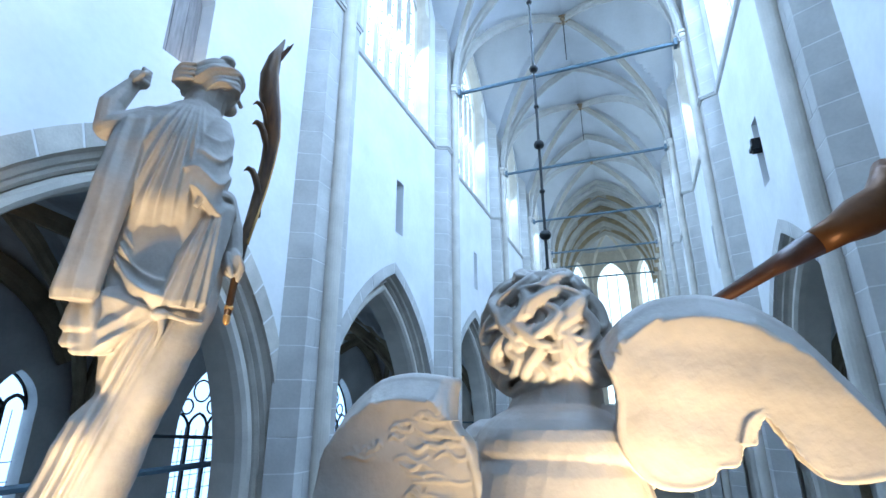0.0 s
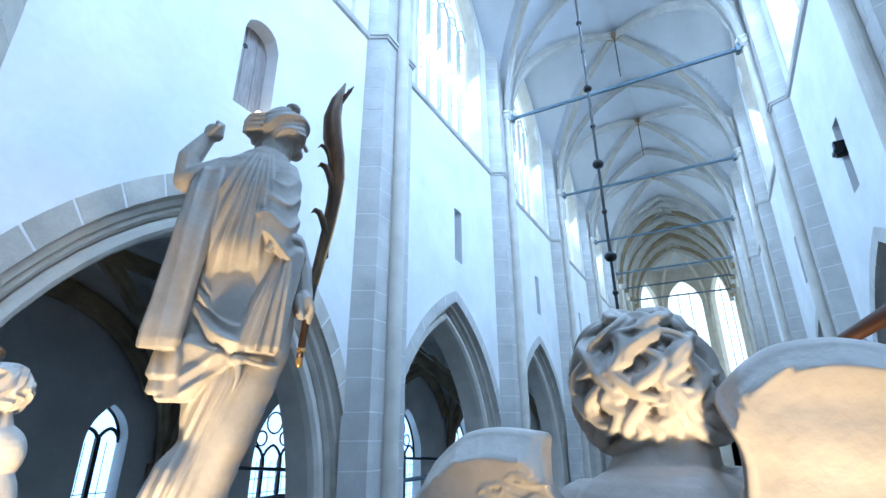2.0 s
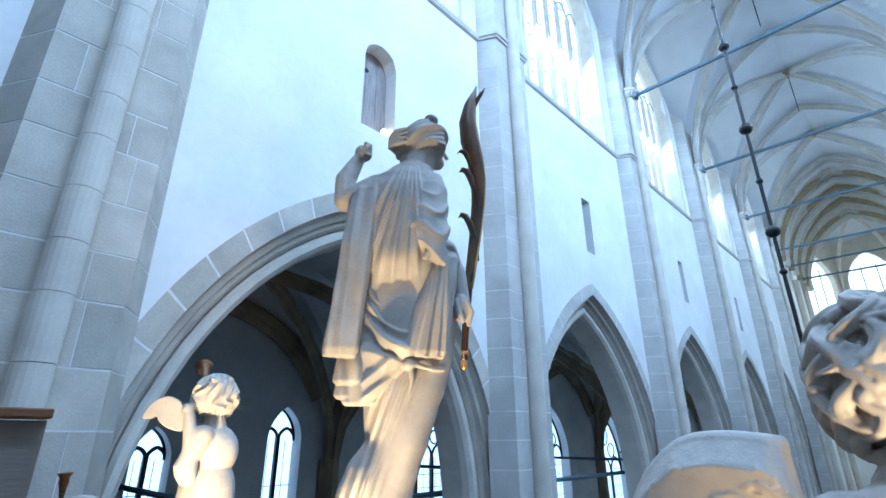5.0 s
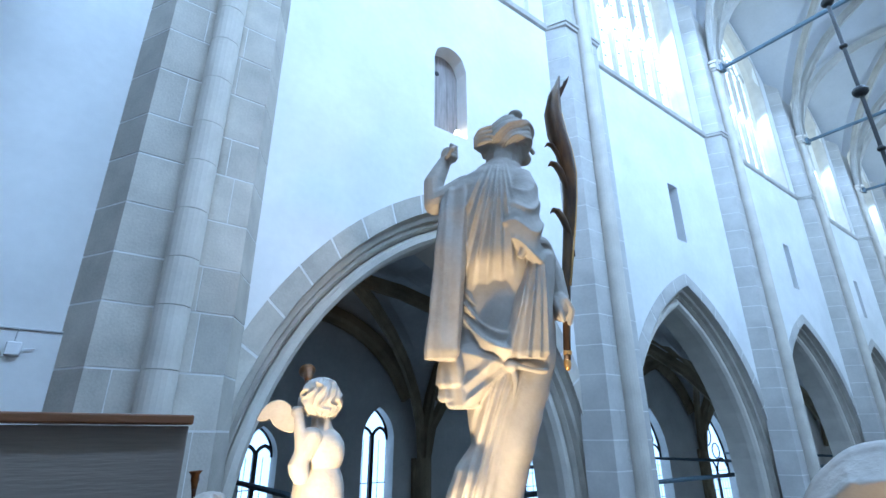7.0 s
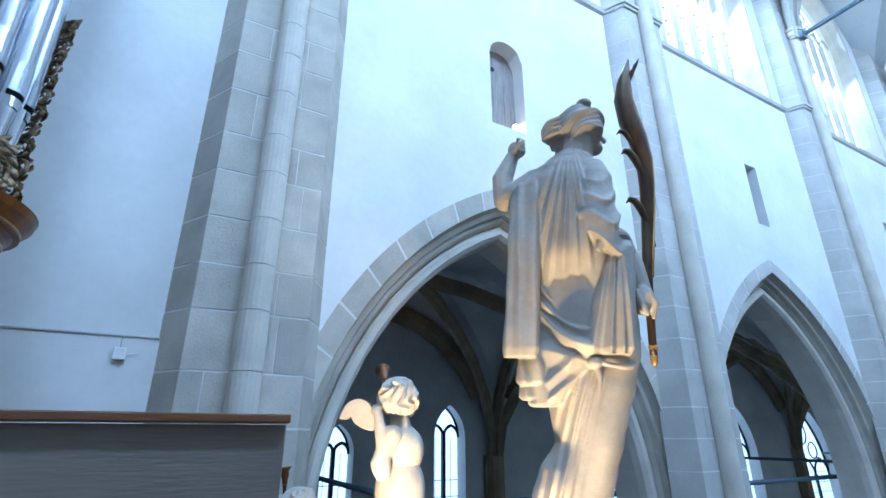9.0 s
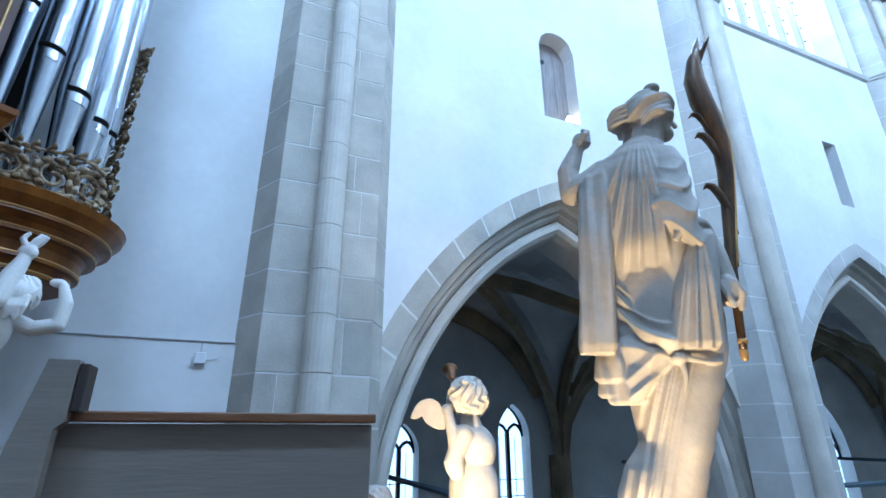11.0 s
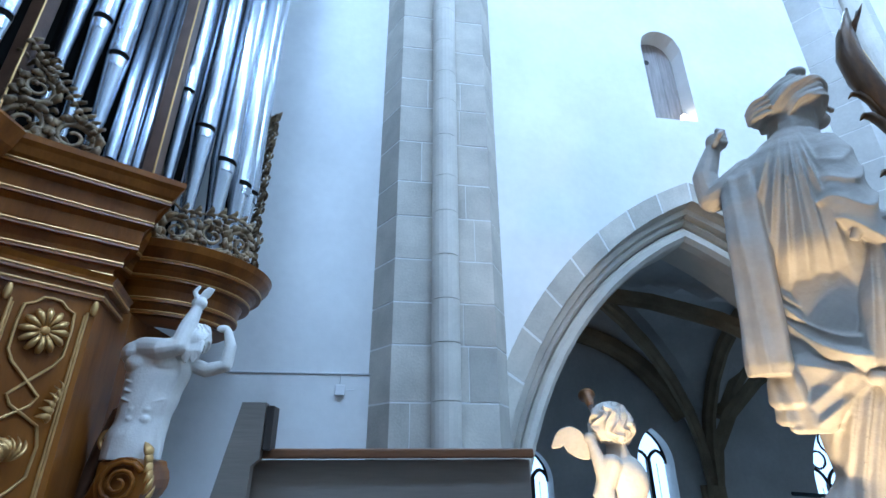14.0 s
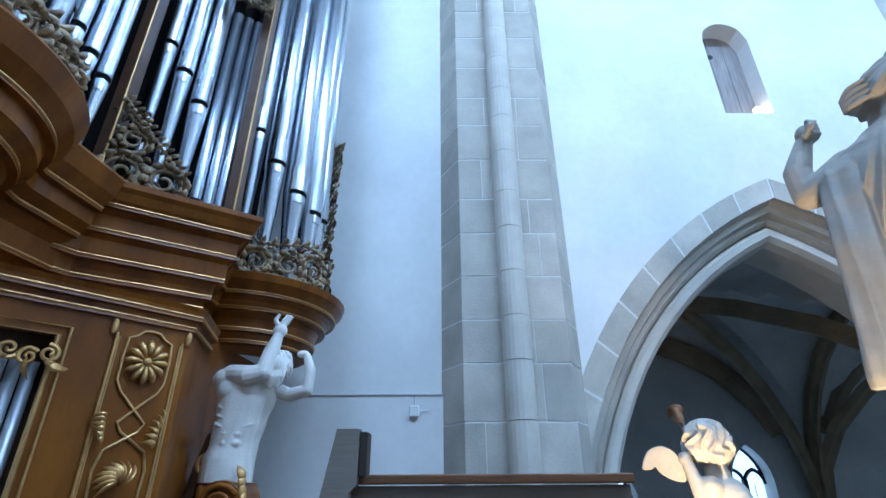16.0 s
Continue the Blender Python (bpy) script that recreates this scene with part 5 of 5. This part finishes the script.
part("console", b, OAK, organ, smooth=True)

# case body below, of panels
def panel_wall(name, p, q, z0, z1, thick=0.06):
    d = (Vector(q) - Vector(p)).normalized()
    n = Vector((d.y, -d.x))
    o = [Vector(p), Vector(q), Vector(q) - n * thick, Vector(p) - n * thick]
    b = bmesh.new()
    prism(b, [rel((v.x, v.y, 0)).xy for v in o], z0 - og.z, z1 - og.z)
    return part(name, b, OAK, organ)


def on_wall(p, q):
    """Maps (along, out, z) to the plane of a wall from p to q."""
    d = (Vector(q) - Vector(p)).normalized()
    n = Vector((d.y, -d.x))
    return lambda s, o, z: rel((p[0] + d.x * s + n.x * o, p[1] + d.y * s + n.y * o, z))


PA, PB, PC, PD = (-2.95, 2.35), (-2.20, 3.14), (-1.86, 3.52), (-2.06, 4.40)
panel_wall("side_panel", PC, PD, gz, 1.26)
pil = panel_wall("pilaster", PB, PC, gz, 1.26)
panel_wall("side_panel", PD, (-2.02, 5.45), gz, 1.26)
for s0, s1, z0, z1 in ((0.0, 0.16, gz, 1.26), (0.90, 1.09, gz, 1.26), (0.16, 0.90, 0.95, 1.26), (0.16, 0.90, gz, -0.9)):
    w = on_wall(PA, PB)
    b = bmesh.new()
    v = [b.verts.new(w(s, o, z)) for s in (s0, s1) for o in (-0.06, 0.0) for z in (z0, z1)]
    for qd in ((0, 1, 3, 2), (4, 6, 7, 5), (0, 4, 5, 1), (2, 3, 7, 6), (0, 2, 6, 4), (1, 5, 7, 3)):
        b.faces.new([v[i] for i in qd])
    part("frame_rail", b, OAK, organ)
w = on_wall(PA, PB)
for off, r in ((0.0, 0.014), (0.05, 0.009)):
    b = bmesh.new()
    tube(b, [w(0.16 - off, 0.012, -0.9), w(0.16 - off, 0.012, 0.95 + off), w(0.90 + off, 0.012, 0.95 + off), w(0.90 + off, 0.012, -0.9)], r, 6)
    part("gilt_bead", b, GOLD, organ, "gilded bead round the pipe opening")
for i in range(10):
    s = 0.21 + 0.07 * i
    b = bmesh.new()
    tube(b, [w(s, -0.06, -0.9), w(s, -0.06, 0.80)], 0.031, 14)
    part("small_pipe", b, TINSOFT, organ, smooth=True)
# near-black sheet, painted shade behind the small pipes
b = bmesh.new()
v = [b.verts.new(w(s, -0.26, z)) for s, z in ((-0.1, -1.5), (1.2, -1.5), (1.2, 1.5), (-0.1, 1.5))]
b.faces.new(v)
part("backing", b, PIPESHADE, organ, "near-black sheet painted as the shade behind the pipes")


def scroll(bm, w, s, z, r, turns=1.75, hand=1, start=0.0, thick=0.022, out=0.02):
    """A carved spiral with a leafy tail."""
    n = 26
    pts, rr = [], []
    for i in range(n):
        f = i / (n - 1)
        a = start + hand * turns * 2 * math.pi * f
        q = r * (1 - 0.86 * f)
        pts.append(w(s + q * math.cos(a), out + 0.03 * f, z + q * math.sin(a)))
        rr.append(thick * (1.0 - 0.55 * f))
    tube(bm, pts, rr, 7)


def leaf(bm, w, s, z, ang, length, width, out=0.03):
    """A curved pointed leaf."""
    n = 7
    pts, rr = [], []
    for i in range(n):
        f = i / (n - 1)
        a = ang + 0.8 * f
        pts.append(w(s + length * f * math.cos(a), out + 0.04 * math.sin(math.pi * f), z + length * f * math.sin(a)))
        rr.append(1.25 * width * math.sin(math.pi * (0.12 + 0.86 * f)) + 0.002)
    tube(bm, pts, rr, 6, 0.4)


def acanthus(bm, w, s, z, ang, length, width, hand, out=0.03):
    """A broad curling leaf with a raised rib and a rolled tip."""
    n, rows = 10, []
    for i in range(n):
        f = i / (n - 1)
        a = ang + hand * 1.3 * f * f
        cs, cz = s + length * f * math.cos(ang + hand * 0.65 * f * f), z + length * f * math.sin(ang + hand * 0.65 * f * f)
        half = width * (math.sin(math.pi * (0.14 + 0.80 * f)) ** 0.8) * (1 + 0.22 * math.sin(22 * f)) + 0.002
        lift = out + 0.045 * math.sin(math.pi * 0.75 * f) + 0.02 * f
        ring = []
        for j in range(8):
            t = 2 * math.pi * j / 8
            k = half * math.cos(t)
            ring.append(w(cs - k * math.sin(a), lift + 0.011 * math.sin(t) - 0.35 * abs(k) + (0.008 if abs(k) < half * 0.3 else 0), cz + k * math.cos(a)))
        rows.append(ring)
    skin(bm, rows)


def foliage(w, s0, s1, z0, height, seed, count):
    """A pierced carved panel: rolling stems that end in volutes, clothed with overlapping leaves."""
    rng = random.Random(seed)
    b = bmesh.new()
    ln = s1 - s0
    for k in range(count):
        f = (k + 0.5) / count
        top, c = height(f), s0 + ln * f
        r = min(top * 0.36, ln / count * 0.62)
        z, hand, first = z0 + r, (1 if k % 2 else -1), True
        while z < z0 + top and r > 0.025:
            start = math.pi / 2 + hand * 1.9 + rng.uniform(-0.4, 0.4)
            scroll(b, w, c, z, r, 1.9, hand, start, 0.009 + r * 0.10, 0.02)
            tips = 6 + int(r * 40)
            for i in range(tips):
                u = i / tips
                a = start + hand * 1.15 * 2 * math.pi * u
                q = r * (1 - 0.5 * u)
                acanthus(b, w, c + q * math.cos(a), z + q * math.sin(a), a + hand * (math.pi / 2 - 0.55), 0.04 + 0.40 * r * (1 - 0.4 * u), 0.011 + 0.14 * r, hand, 0.012)
            z += r * 1.75
            c += rng.uniform(-0.25, 0.25) * r
            r = min(r * (0.94 if top > 1.2 else 0.72), (z0 + top - z) * 0.6 + 0.02)
            hand = -hand
    for k in range(count * 12):
        f = rng.random()
        acanthus(b, w, s0 + ln * f, z0 + rng.random() * height(f) * 0.9, rng.uniform(0, 6.28), rng.uniform(0.04, 0.075), rng.uniform(0.014, 0.022), rng.choice((-1, 1)), rng.uniform(-0.03, 0.0))
    # outer stem along the falling outline, clothed with leaves
    path = [(s0 + ln * i / 14, z0 + height(i / 14) - 0.03 - 0.04 * i / 14) for i in range(15)]
    tube(b, [w(p, 0.02, q) for p, q in path], [0.014 - 0.006 * i / 14 for i in range(15)], 7)
    for (pa, qa), (pb, qb) in zip(path, path[1:]):
        for side in (-0.28, 0.28):
            acanthus(b, w, pa, qa, math.atan2(qb - qa, pb - pa) + side, 0.065, 0.019, 1 if side > 0 else -1, 0.015)
    return part("carved_foliage", b, CARVED, organ, "pierced carved scrolling foliage, partly gilt", smooth=True)


# gilt carving over the small pipes
for i in range(9):
    b = bmesh.new()
    scroll(b, w, 0.2 + 0.085 * i, 0.84 - 0.03 * (i % 2), 0.05, 1.5, 1 if i % 2 else -1, i * 1.0, 0.014)
    leaf(b, w, 0.2 + 0.085 * i, 0.80, 3.5 + i, 0.11, 0.018)
    part("gilt_carving", b, GOLD, organ, "gilded carved scroll")

# strapwork of the pilaster
w = on_wall(PB, PC)
mid = 0.275


def strap(points, r=0.0085):
    b = bmesh.new()
    tube(b, [w(mid + 0.88 * s, 0.012, z) for s, z in points], r, 6)
    part("gilt_strap", b, GOLD, pil, "gilded strapwork")


for s in (-0.215, 0.215):
    strap([(s, -0.6), (s, 1.02)], 0.009)
    strap([(s * 0.93, -0.6), (s * 0.93, 1.0)], 0.006)
    b = bmesh.new()
    ball(b, lambda u, d, z: w(mid + s + u, 0.02 + d, 1.05 + z), 0, 0, 0, 0.02, 0.02, 0.05, 8)
    part("gilt_finial", b, GOLD, pil, "small gilded finial", smooth=True)
for sg in (-1, 1):
    strap([(0, 1.06), (sg * 0.05, 1.055), (sg * 0.09, 1.02), (sg * 0.14, 1.0), (sg * 0.15, 0.9), (sg * 0.145, 0.75), (sg * 0.11, 0.69), (sg * 0.03, 0.62), (-sg * 0.08, 0.52), (-sg * 0.05, 0.47), (sg * 0.02, 0.43), (sg * 0.12, 0.37), (sg * 0.15, 0.27), (sg * 0.14, 0.12), (sg * 0.08, 0.06), (0, 0.0), (-sg * 0.08, -0.1)])
for k in range(12):
    a = 2 * math.pi * k / 12
    b = bmesh.new()
    tube(b, [w(mid + r * math.cos(a), 0.018 + 0.03 * math.sin(math.pi * r / 0.12), 0.87 + r * 1.1 * math.sin(a)) for r in (0.02, 0.06, 0.09, 0.115)], [0.006, 0.014, 0.021, 0.012], 7)
    part("rosette_petal", b, GOLD, pil, smooth=True)
b = bmesh.new()
ball(b, lambda u, d, z: w(mid + u, 0.03 + d, 0.87 + z), 0, 0, 0, 0.028, 0.025, 0.028, 8)
part("rosette_heart", b, GOLD, pil, "gilded heart of the rosette", smooth=True)
for k in range(9):
    b = bmesh.new()
    leaf(b, w, mid, 0.20, math.pi * (0.05 + 0.9 * k / 8), 0.12, 0.018)
    part("palmette_leaf", b, GOLD, pil, smooth=True)
for sg in (-1, 1):
    for k in range(6):
        b = bmesh.new()
        leaf(b, w, mid + sg * 0.14, 0.54 - 0.03 * k, 1.6 + sg * (-0.9 + 0.25 * k), 0.07, 0.014)
        part("gilt_leaf", b, GOLD, pil, smooth=True)


# pipes: foot, mouth and body
def pipe(x, y, z0, foot, r, top, face):
    d = Vector((math.cos(face), math.sin(face)))
    b = bmesh.new()
    o = rel((x, y, z0))
    prof = [(r * 0.28, 0), (r * 0.32, 0.02), (r * 0.97, foot - 0.01), (r, foot), (r, top - z0)]
    rings = [[o + Vector((q * math.cos(t), q * math.sin(t), z)) for t in [2 * math.pi * i / 20 for i in range(20)]] for q, z in prof]
    skin(b, rings)
    ob = part("pipe", b, TIN, organ, smooth=False)
    for f in ob.data.polygons:
        f.use_smooth = len(f.vertices) == 4
    side = Vector((-d.y, d.x))

    def shield(za, zb, out, mat, nm, half=0.78, arch=0.0):
        bb = bmesh.new()
        rows = []
        for i in range(7):
            t = (i / 6 * 2 - 1) * half
            bulge = math.sqrt(max(0.0, 1 - t * t))
            p = d * (r * bulge + out) + side * r * t
            rows.append([o + Vector((p.x, p.y, za)), o + Vector((p.x, p.y, zb + arch * (1 - (t / half) ** 2)))])
        skin(bb, rows, closed=False)
        part(nm, bb, mat, ob)

    # the mouth's shade is a near-black strip
    shield(foot - 0.012, foot + 0.035, 0.004, PIPESHADE, "mouth", 0.85)
    shield(foot + 0.038, foot + 0.17 + r, 0.010, TIN, "upper_lip", 0.82, r * 0.5)
    shield(foot - 0.10, foot - 0.014, 0.004, TIN, "lower_lip", 0.6)
    return ob


# the oblique flat
fw = Vector((0.70, 0.46)).normalized()
fn = math.atan2(-fw.x, fw.y)
for i, (s, r, foot) in enumerate(((0.09, 0.066, 1.56), (0.245, 0.074, 1.32), (0.41, 0.080, 1.05), (0.545, 0.046, 0.16), (0.64, 0.043, 0.14), (0.728, 0.041, 0.13))):
    p = Vector((-2.50, 3.17)) + fw * (s + 0.02) + Vector((-0.10, 0.16))
    pipe(p.x, p.y, 2.0, foot, r, 7.5 if i < 3 else 4.25, fn)
for i in range(5):
    p = Vector((-2.50, 3.17)) + fw * (0.40 + 0.075 * i) + Vector((-0.12, 0.18))
    b = bmesh.new()
    tube(b, [rel((p.x, p.y, 4.62)), rel((p.x, p.y, 7.5))], 0.035, 12)
    part("upper_pipe", b, TIN, organ, smooth=True)
wf = on_wall((-2.50, 3.17), (-1.80, 3.63))
foliage(wf, -0.04, 0.46, 2.0, lambda f: 0.80 * (1 - 0.62 * f), 3, 2)
foliage(wf, 0.36, 0.78, 4.22, lambda f: 0.35, 5, 4)
# stiles with gilt edges
for sx, sy, wd in ((-2.55, 3.10, 0.085), (-1.86, 3.66, 0.085)):
    b = box(bmesh.new(), sx - wd / 2 - og.x, sx + wd / 2 - og.x, sy - og.y, sy + 0.12 - og.y, 2.0 - og.z, 9.0 - og.z, 0.006)
    st = part("stile", b, OAKDARK, organ, "dark oak stile")
    b = bmesh.new()
    tube(b, [rel((sx + wd / 2 + 0.004, sy - 0.004, 2.0)), rel((sx + wd / 2 + 0.004, sy - 0.004, 9.0))], 0.007, 6)
    part("gilt_bead", b, GOLD, st, "gilded edge")
# the round tower
for i, a in enumerate((-108, -88, -66, -42, -18, 6, 30, 54)):
    r = (0.085, 0.095, 0.108, 0.115, 0.115, 0.105, 0.09, 0.08)[i]
    foot = (1.85, 1.64, 1.27, 1.0, 0.88, 0.92, 1.0, 1.1)[i]
    pipe(TOWER[0] + 0.56 * math.cos(radians(a)), TOWER[1] + 0.56 * math.sin(radians(a)), 1.82, foot, r, 8.5, radians(a))
wt = lambda s, o, z: rel((TOWER[0] + (0.76 + o) * math.cos(s / 0.76 + radians(-120)), TOWER[1] + (0.76 + o) * math.sin(s / 0.76 + radians(-120)), z))
foliage(wt, 0.0, 1.35, 1.82, lambda f: 0.42 + 0.52 * max(0, 1 - f / 0.5) + 0.05 * math.sin(9 * f), 8, 5)
# carved beard along the tower's far side
we = lambda s, o, z: rel((-1.47 + s, 5.22 - s + o, z))
foliage(we, -0.11, 0.09, 1.95, lambda f: 2.0, 12, 1)
# centre tower pipes
for i, a in enumerate((-80, -50, -22, 6, 34, 60)):
    pipe(-2.75 + 0.45 * math.cos(radians(a)), 2.0 + 0.45 * math.sin(radians(a)), 2.02, 0.8, 0.085, 8.5, radians(a))
for i in range(3):
    pipe(-2.62 + 0.03 * i, 2.66 + 0.13 * i, 2.02, 0.9 - 0.1 * i, 0.055, 8.0, radians(-40))
wc = lambda s, o, z: rel((-2.75 + (0.62 + o) * math.cos(s / 0.62 + radians(-40)), 2.0 + (0.62 + o) * math.sin(s / 0.62 + radians(-40)), z))
foliage(wc, 0.0, 1.1, 2.02, lambda f: 0.26, 15, 5)
# near-black core behind all pipes: the case's inner shade put in as colour
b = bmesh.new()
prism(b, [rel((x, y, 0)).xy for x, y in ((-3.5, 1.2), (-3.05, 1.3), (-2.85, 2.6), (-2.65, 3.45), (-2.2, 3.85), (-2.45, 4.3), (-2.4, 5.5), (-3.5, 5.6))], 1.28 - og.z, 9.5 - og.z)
part("case_core", b, PIPESHADE, organ, "near-black core painted as the shade inside the case")
b = bmesh.new()
prism(b, [rel((x, y, 0)).xy for x, y in ((-3.5, 0.5), (-3.2, 0.5), (-3.1, 2.3), (-2.4, 3.2), (-2.4, 5.5), (-3.5, 5.6))], 0, 1.25 - og.z)
part("lower_case", b, OAKDARK, organ)
# filler block, added to cover the pale gap under the cornices
b = bmesh.new()
prism(b, [rel((x, y, 0)).xy for x, y in ((-3.2, 1.9), (-2.95, 2.40), (-2.60, 2.75), (-2.34, 3.12), (-2.10, 3.40), (-2.2, 4.2), (-3.2, 4.2))], 0.98 - og.z, 1.262 - og.z)
part("case_filler", b, OAK, organ)

# ---- bearded figure carrying the tower, on a scrolled bracket ----
at = lambda u, d, z: Vector((u, 4.12 + d, z))
bm = bmesh.new()
robe(bm, at, [(0.20, -1.71, 0.19, 0.15, 0.6), (0.34, -1.71, 0.185, 0.15, 0.5), (0.45, -1.69, 0.17, 0.135, 0.3), (0.60, -1.67, 0.185, 0.145, 0.3), (0.76, -1.65, 0.21, 0.155, 0.3), (0.90, -1.66, 0.195, 0.145, 0.2), (0.99, -1.62, 0.10, 0.10, 0.0)], ((4, 0.07, 2), (7, 0.05, -5)), 21, 60)
ball(bm, at, -1.60, -0.085, 0.815, 0.100, 0.075, 0.075, 10)
ball(bm, at, -1.755, -0.075, 0.815, 0.100, 0.075, 0.075, 10)
ball(bm, at, -1.82, -0.02, 0.90, 0.10, 0.10, 0.09, 8)
ball(bm, at, -1.55, -0.02, 0.88, 0.10, 0.10, 0.09, 8)
for sg in (-1, 1):
    for k, z in enumerate((0.56, 0.62, 0.68)):
        cord(bm, at, [(-1.68 + sg * 0.165, -0.03, z + 0.05), (-1.68 + sg * 0.13, -0.10, z + 0.02), (-1.68 + sg * 0.07, -0.132, z)], [0.004, 0.009, 0.003])
    for z in (0.45, 0.515, 0.585):
        ball(bm, at, -1.68 + sg * 0.040, -0.098, z, 0.044, 0.042, 0.038, 8)
limb(bm, at, [(-1.78, -0.02, 0.93), (-1.60, -0.16, 0.91), (-1.50, -0.17, 0.93)], [0.088, 0.074, 0.062])
limb(bm, at, [(-1.50, -0.17, 0.93), (-1.475, -0.14, 1.08), (-1.445, -0.12, 1.21)], [0.062, 0.058, 0.040])
ball(bm, at, -1.435, -0.12, 1.255, 0.056, 0.038, 0.05, 8)
for k, u in enumerate((-1.475, -1.415, -1.40, -1.395)):
    limb(bm, at, [(-1.44, -0.12, 1.26), (u, -0.14 + 0.02 * k, 1.335), (u + 0.02, -0.13 + 0.02 * k, 1.375)], [0.022, 0.019, 0.014], 6)
limb(bm, at, [(-1.56, 0.05, 0.88), (-1.35, 0.04, 0.80), (-1.21, 0.0, 0.83)], [0.06, 0.052, 0.045])
limb(bm, at, [(-1.21, 0.0, 0.83), (-1.20, 0.0, 0.97), (-1.235, 0.0, 1.08)], [0.045, 0.042, 0.03])
ball(bm, at, -1.27, 0.0, 1.10, 0.05, 0.035, 0.03, 8)
ball(bm, at, -1.42, -0.08, 0.99, 0.085, 0.09, 0.10)
hair(bm, at, (-1.42, -0.06, 1.01), (0.092, 0.095, 0.105), 12, 31, 0.18)
for k in range(14):
    u = -1.46 + 0.10 * (k % 7) / 6
    limb(bm, at, [(u, -0.14, 0.96), (u + 0.01 * math.sin(k), -0.16, 0.90), (u - 0.01, -0.15, 0.86 - 0.02 * (k % 3))], [0.018, 0.016, 0.006], 6)
carved("bearing_figure", bm, FIGURELIT, 0.006, "white painted half figure holding up the organ tower", "statue", 2)
g = empty("figure_bracket", (-1.66, 4.12, -0.2), "scrolled oak bracket with gilt acanthus under the figure", "bracket")
wb = lambda s, o, z: Vector((s, -o - 0.14, z))
b = bmesh.new()
box(b, -0.20, 0.11, -0.12, 0.25, 0.26, 0.40, 0.03)
tube(b, [(0.0, -0.2, 0.27), (0.0, 0.2, 0.27)], 0.15, 18)
tube(b, [(-0.1, 0.0, 0.25), (-0.18, 0.02, 0.0), (-0.3, 0.05, -0.25), (-0.5, 0.08, -0.45)], [0.14, 0.15, 0.13, 0.08], 12)
part("scroll_block", b, OAK, g, smooth=False)
b = bmesh.new()
scroll(b, wb, 0.0, 0.27, 0.13, 2.2, 1, 0.5, 0.018, 0.07)
part("spiral", b, OAK, g, smooth=True)
b = bmesh.new()
for k in range(6):
    leaf(b, wb, 0.12, 0.15 + 0.05 * k, 0.2 + 0.2 * k, 0.12, 0.025, 0.0)
part("gilt_acanthus", b, GOLD, g, "gilded acanthus leaf", smooth=True)
b = bmesh.new()
for k in range(16):
    leaf(b, wb, -0.25 + 0.02 * k, -0.28 + 0.018 * k, 0.6 * k, 0.10, 0.016, 0.0)
part("gilt_foliage", b, GOLD, g, "gilded carved foliage", smooth=True)
b = bmesh.new()
tube(b, [(-0.12, 0.1, 0.75), (-0.22, 0.08, 0.70), (-0.27, 0.06, 0.5), (-0.33, 0.05, 0.2), (-0.45, 0.05, -0.05)], [0.05, 0.075, 0.07, 0.06, 0.05], 10, 0.6)
part("volute", b, OAKDARK, g, smooth=True)
b = bmesh.new()
scroll(b, lambda s, o, z: Vector((s, -o, z)), -0.19, 0.53, 0.08, 1.8, -1, 0, 0.018, 0.03)
part("gilt_spiral", b, GOLD, g, "gilded spiral", smooth=True)

# ---- floodlight at the foot of the statues ----
FLOODS = (((0.30, -0.30, -0.85), (0.98, 0.02, -0.07), 6.4, 48), ((0.62, 1.32, -0.84), (1.26, 1.62, 0.60), 11.6, 84), ((0.55, 2.15, -0.75), (1.22, 2.98, 0.2), 11, 60))
for p, aim, e, wide in FLOODS:
    g = empty("floodlight", p, "small black floodlight on a stand in the loft", "floodlight", "floodlights")
    part("housing", box(bmesh.new(), -0.06, 0.06, -0.08, 0.08, -0.12, -0.03, 0.01), DARKIRON, g)
    b = bmesh.new()
    tube(b, [(0, 0, -0.12), (0, 0, LOW - 1.6 - p[2])], 0.015, 8)
    part("stand", b, DARKIRON, g)
    lamp = bpy.data.lights.new("flood_lamp", "AREA")
    lamp.shape, lamp.size, lamp.energy, lamp.color = "DISK", 0.12, e, (1.0, 0.79, 0.52)
    lamp.spread = radians(wide)
    lo = new("flood_lamp", lamp)
    lo.matrix_world = look(p, aim)
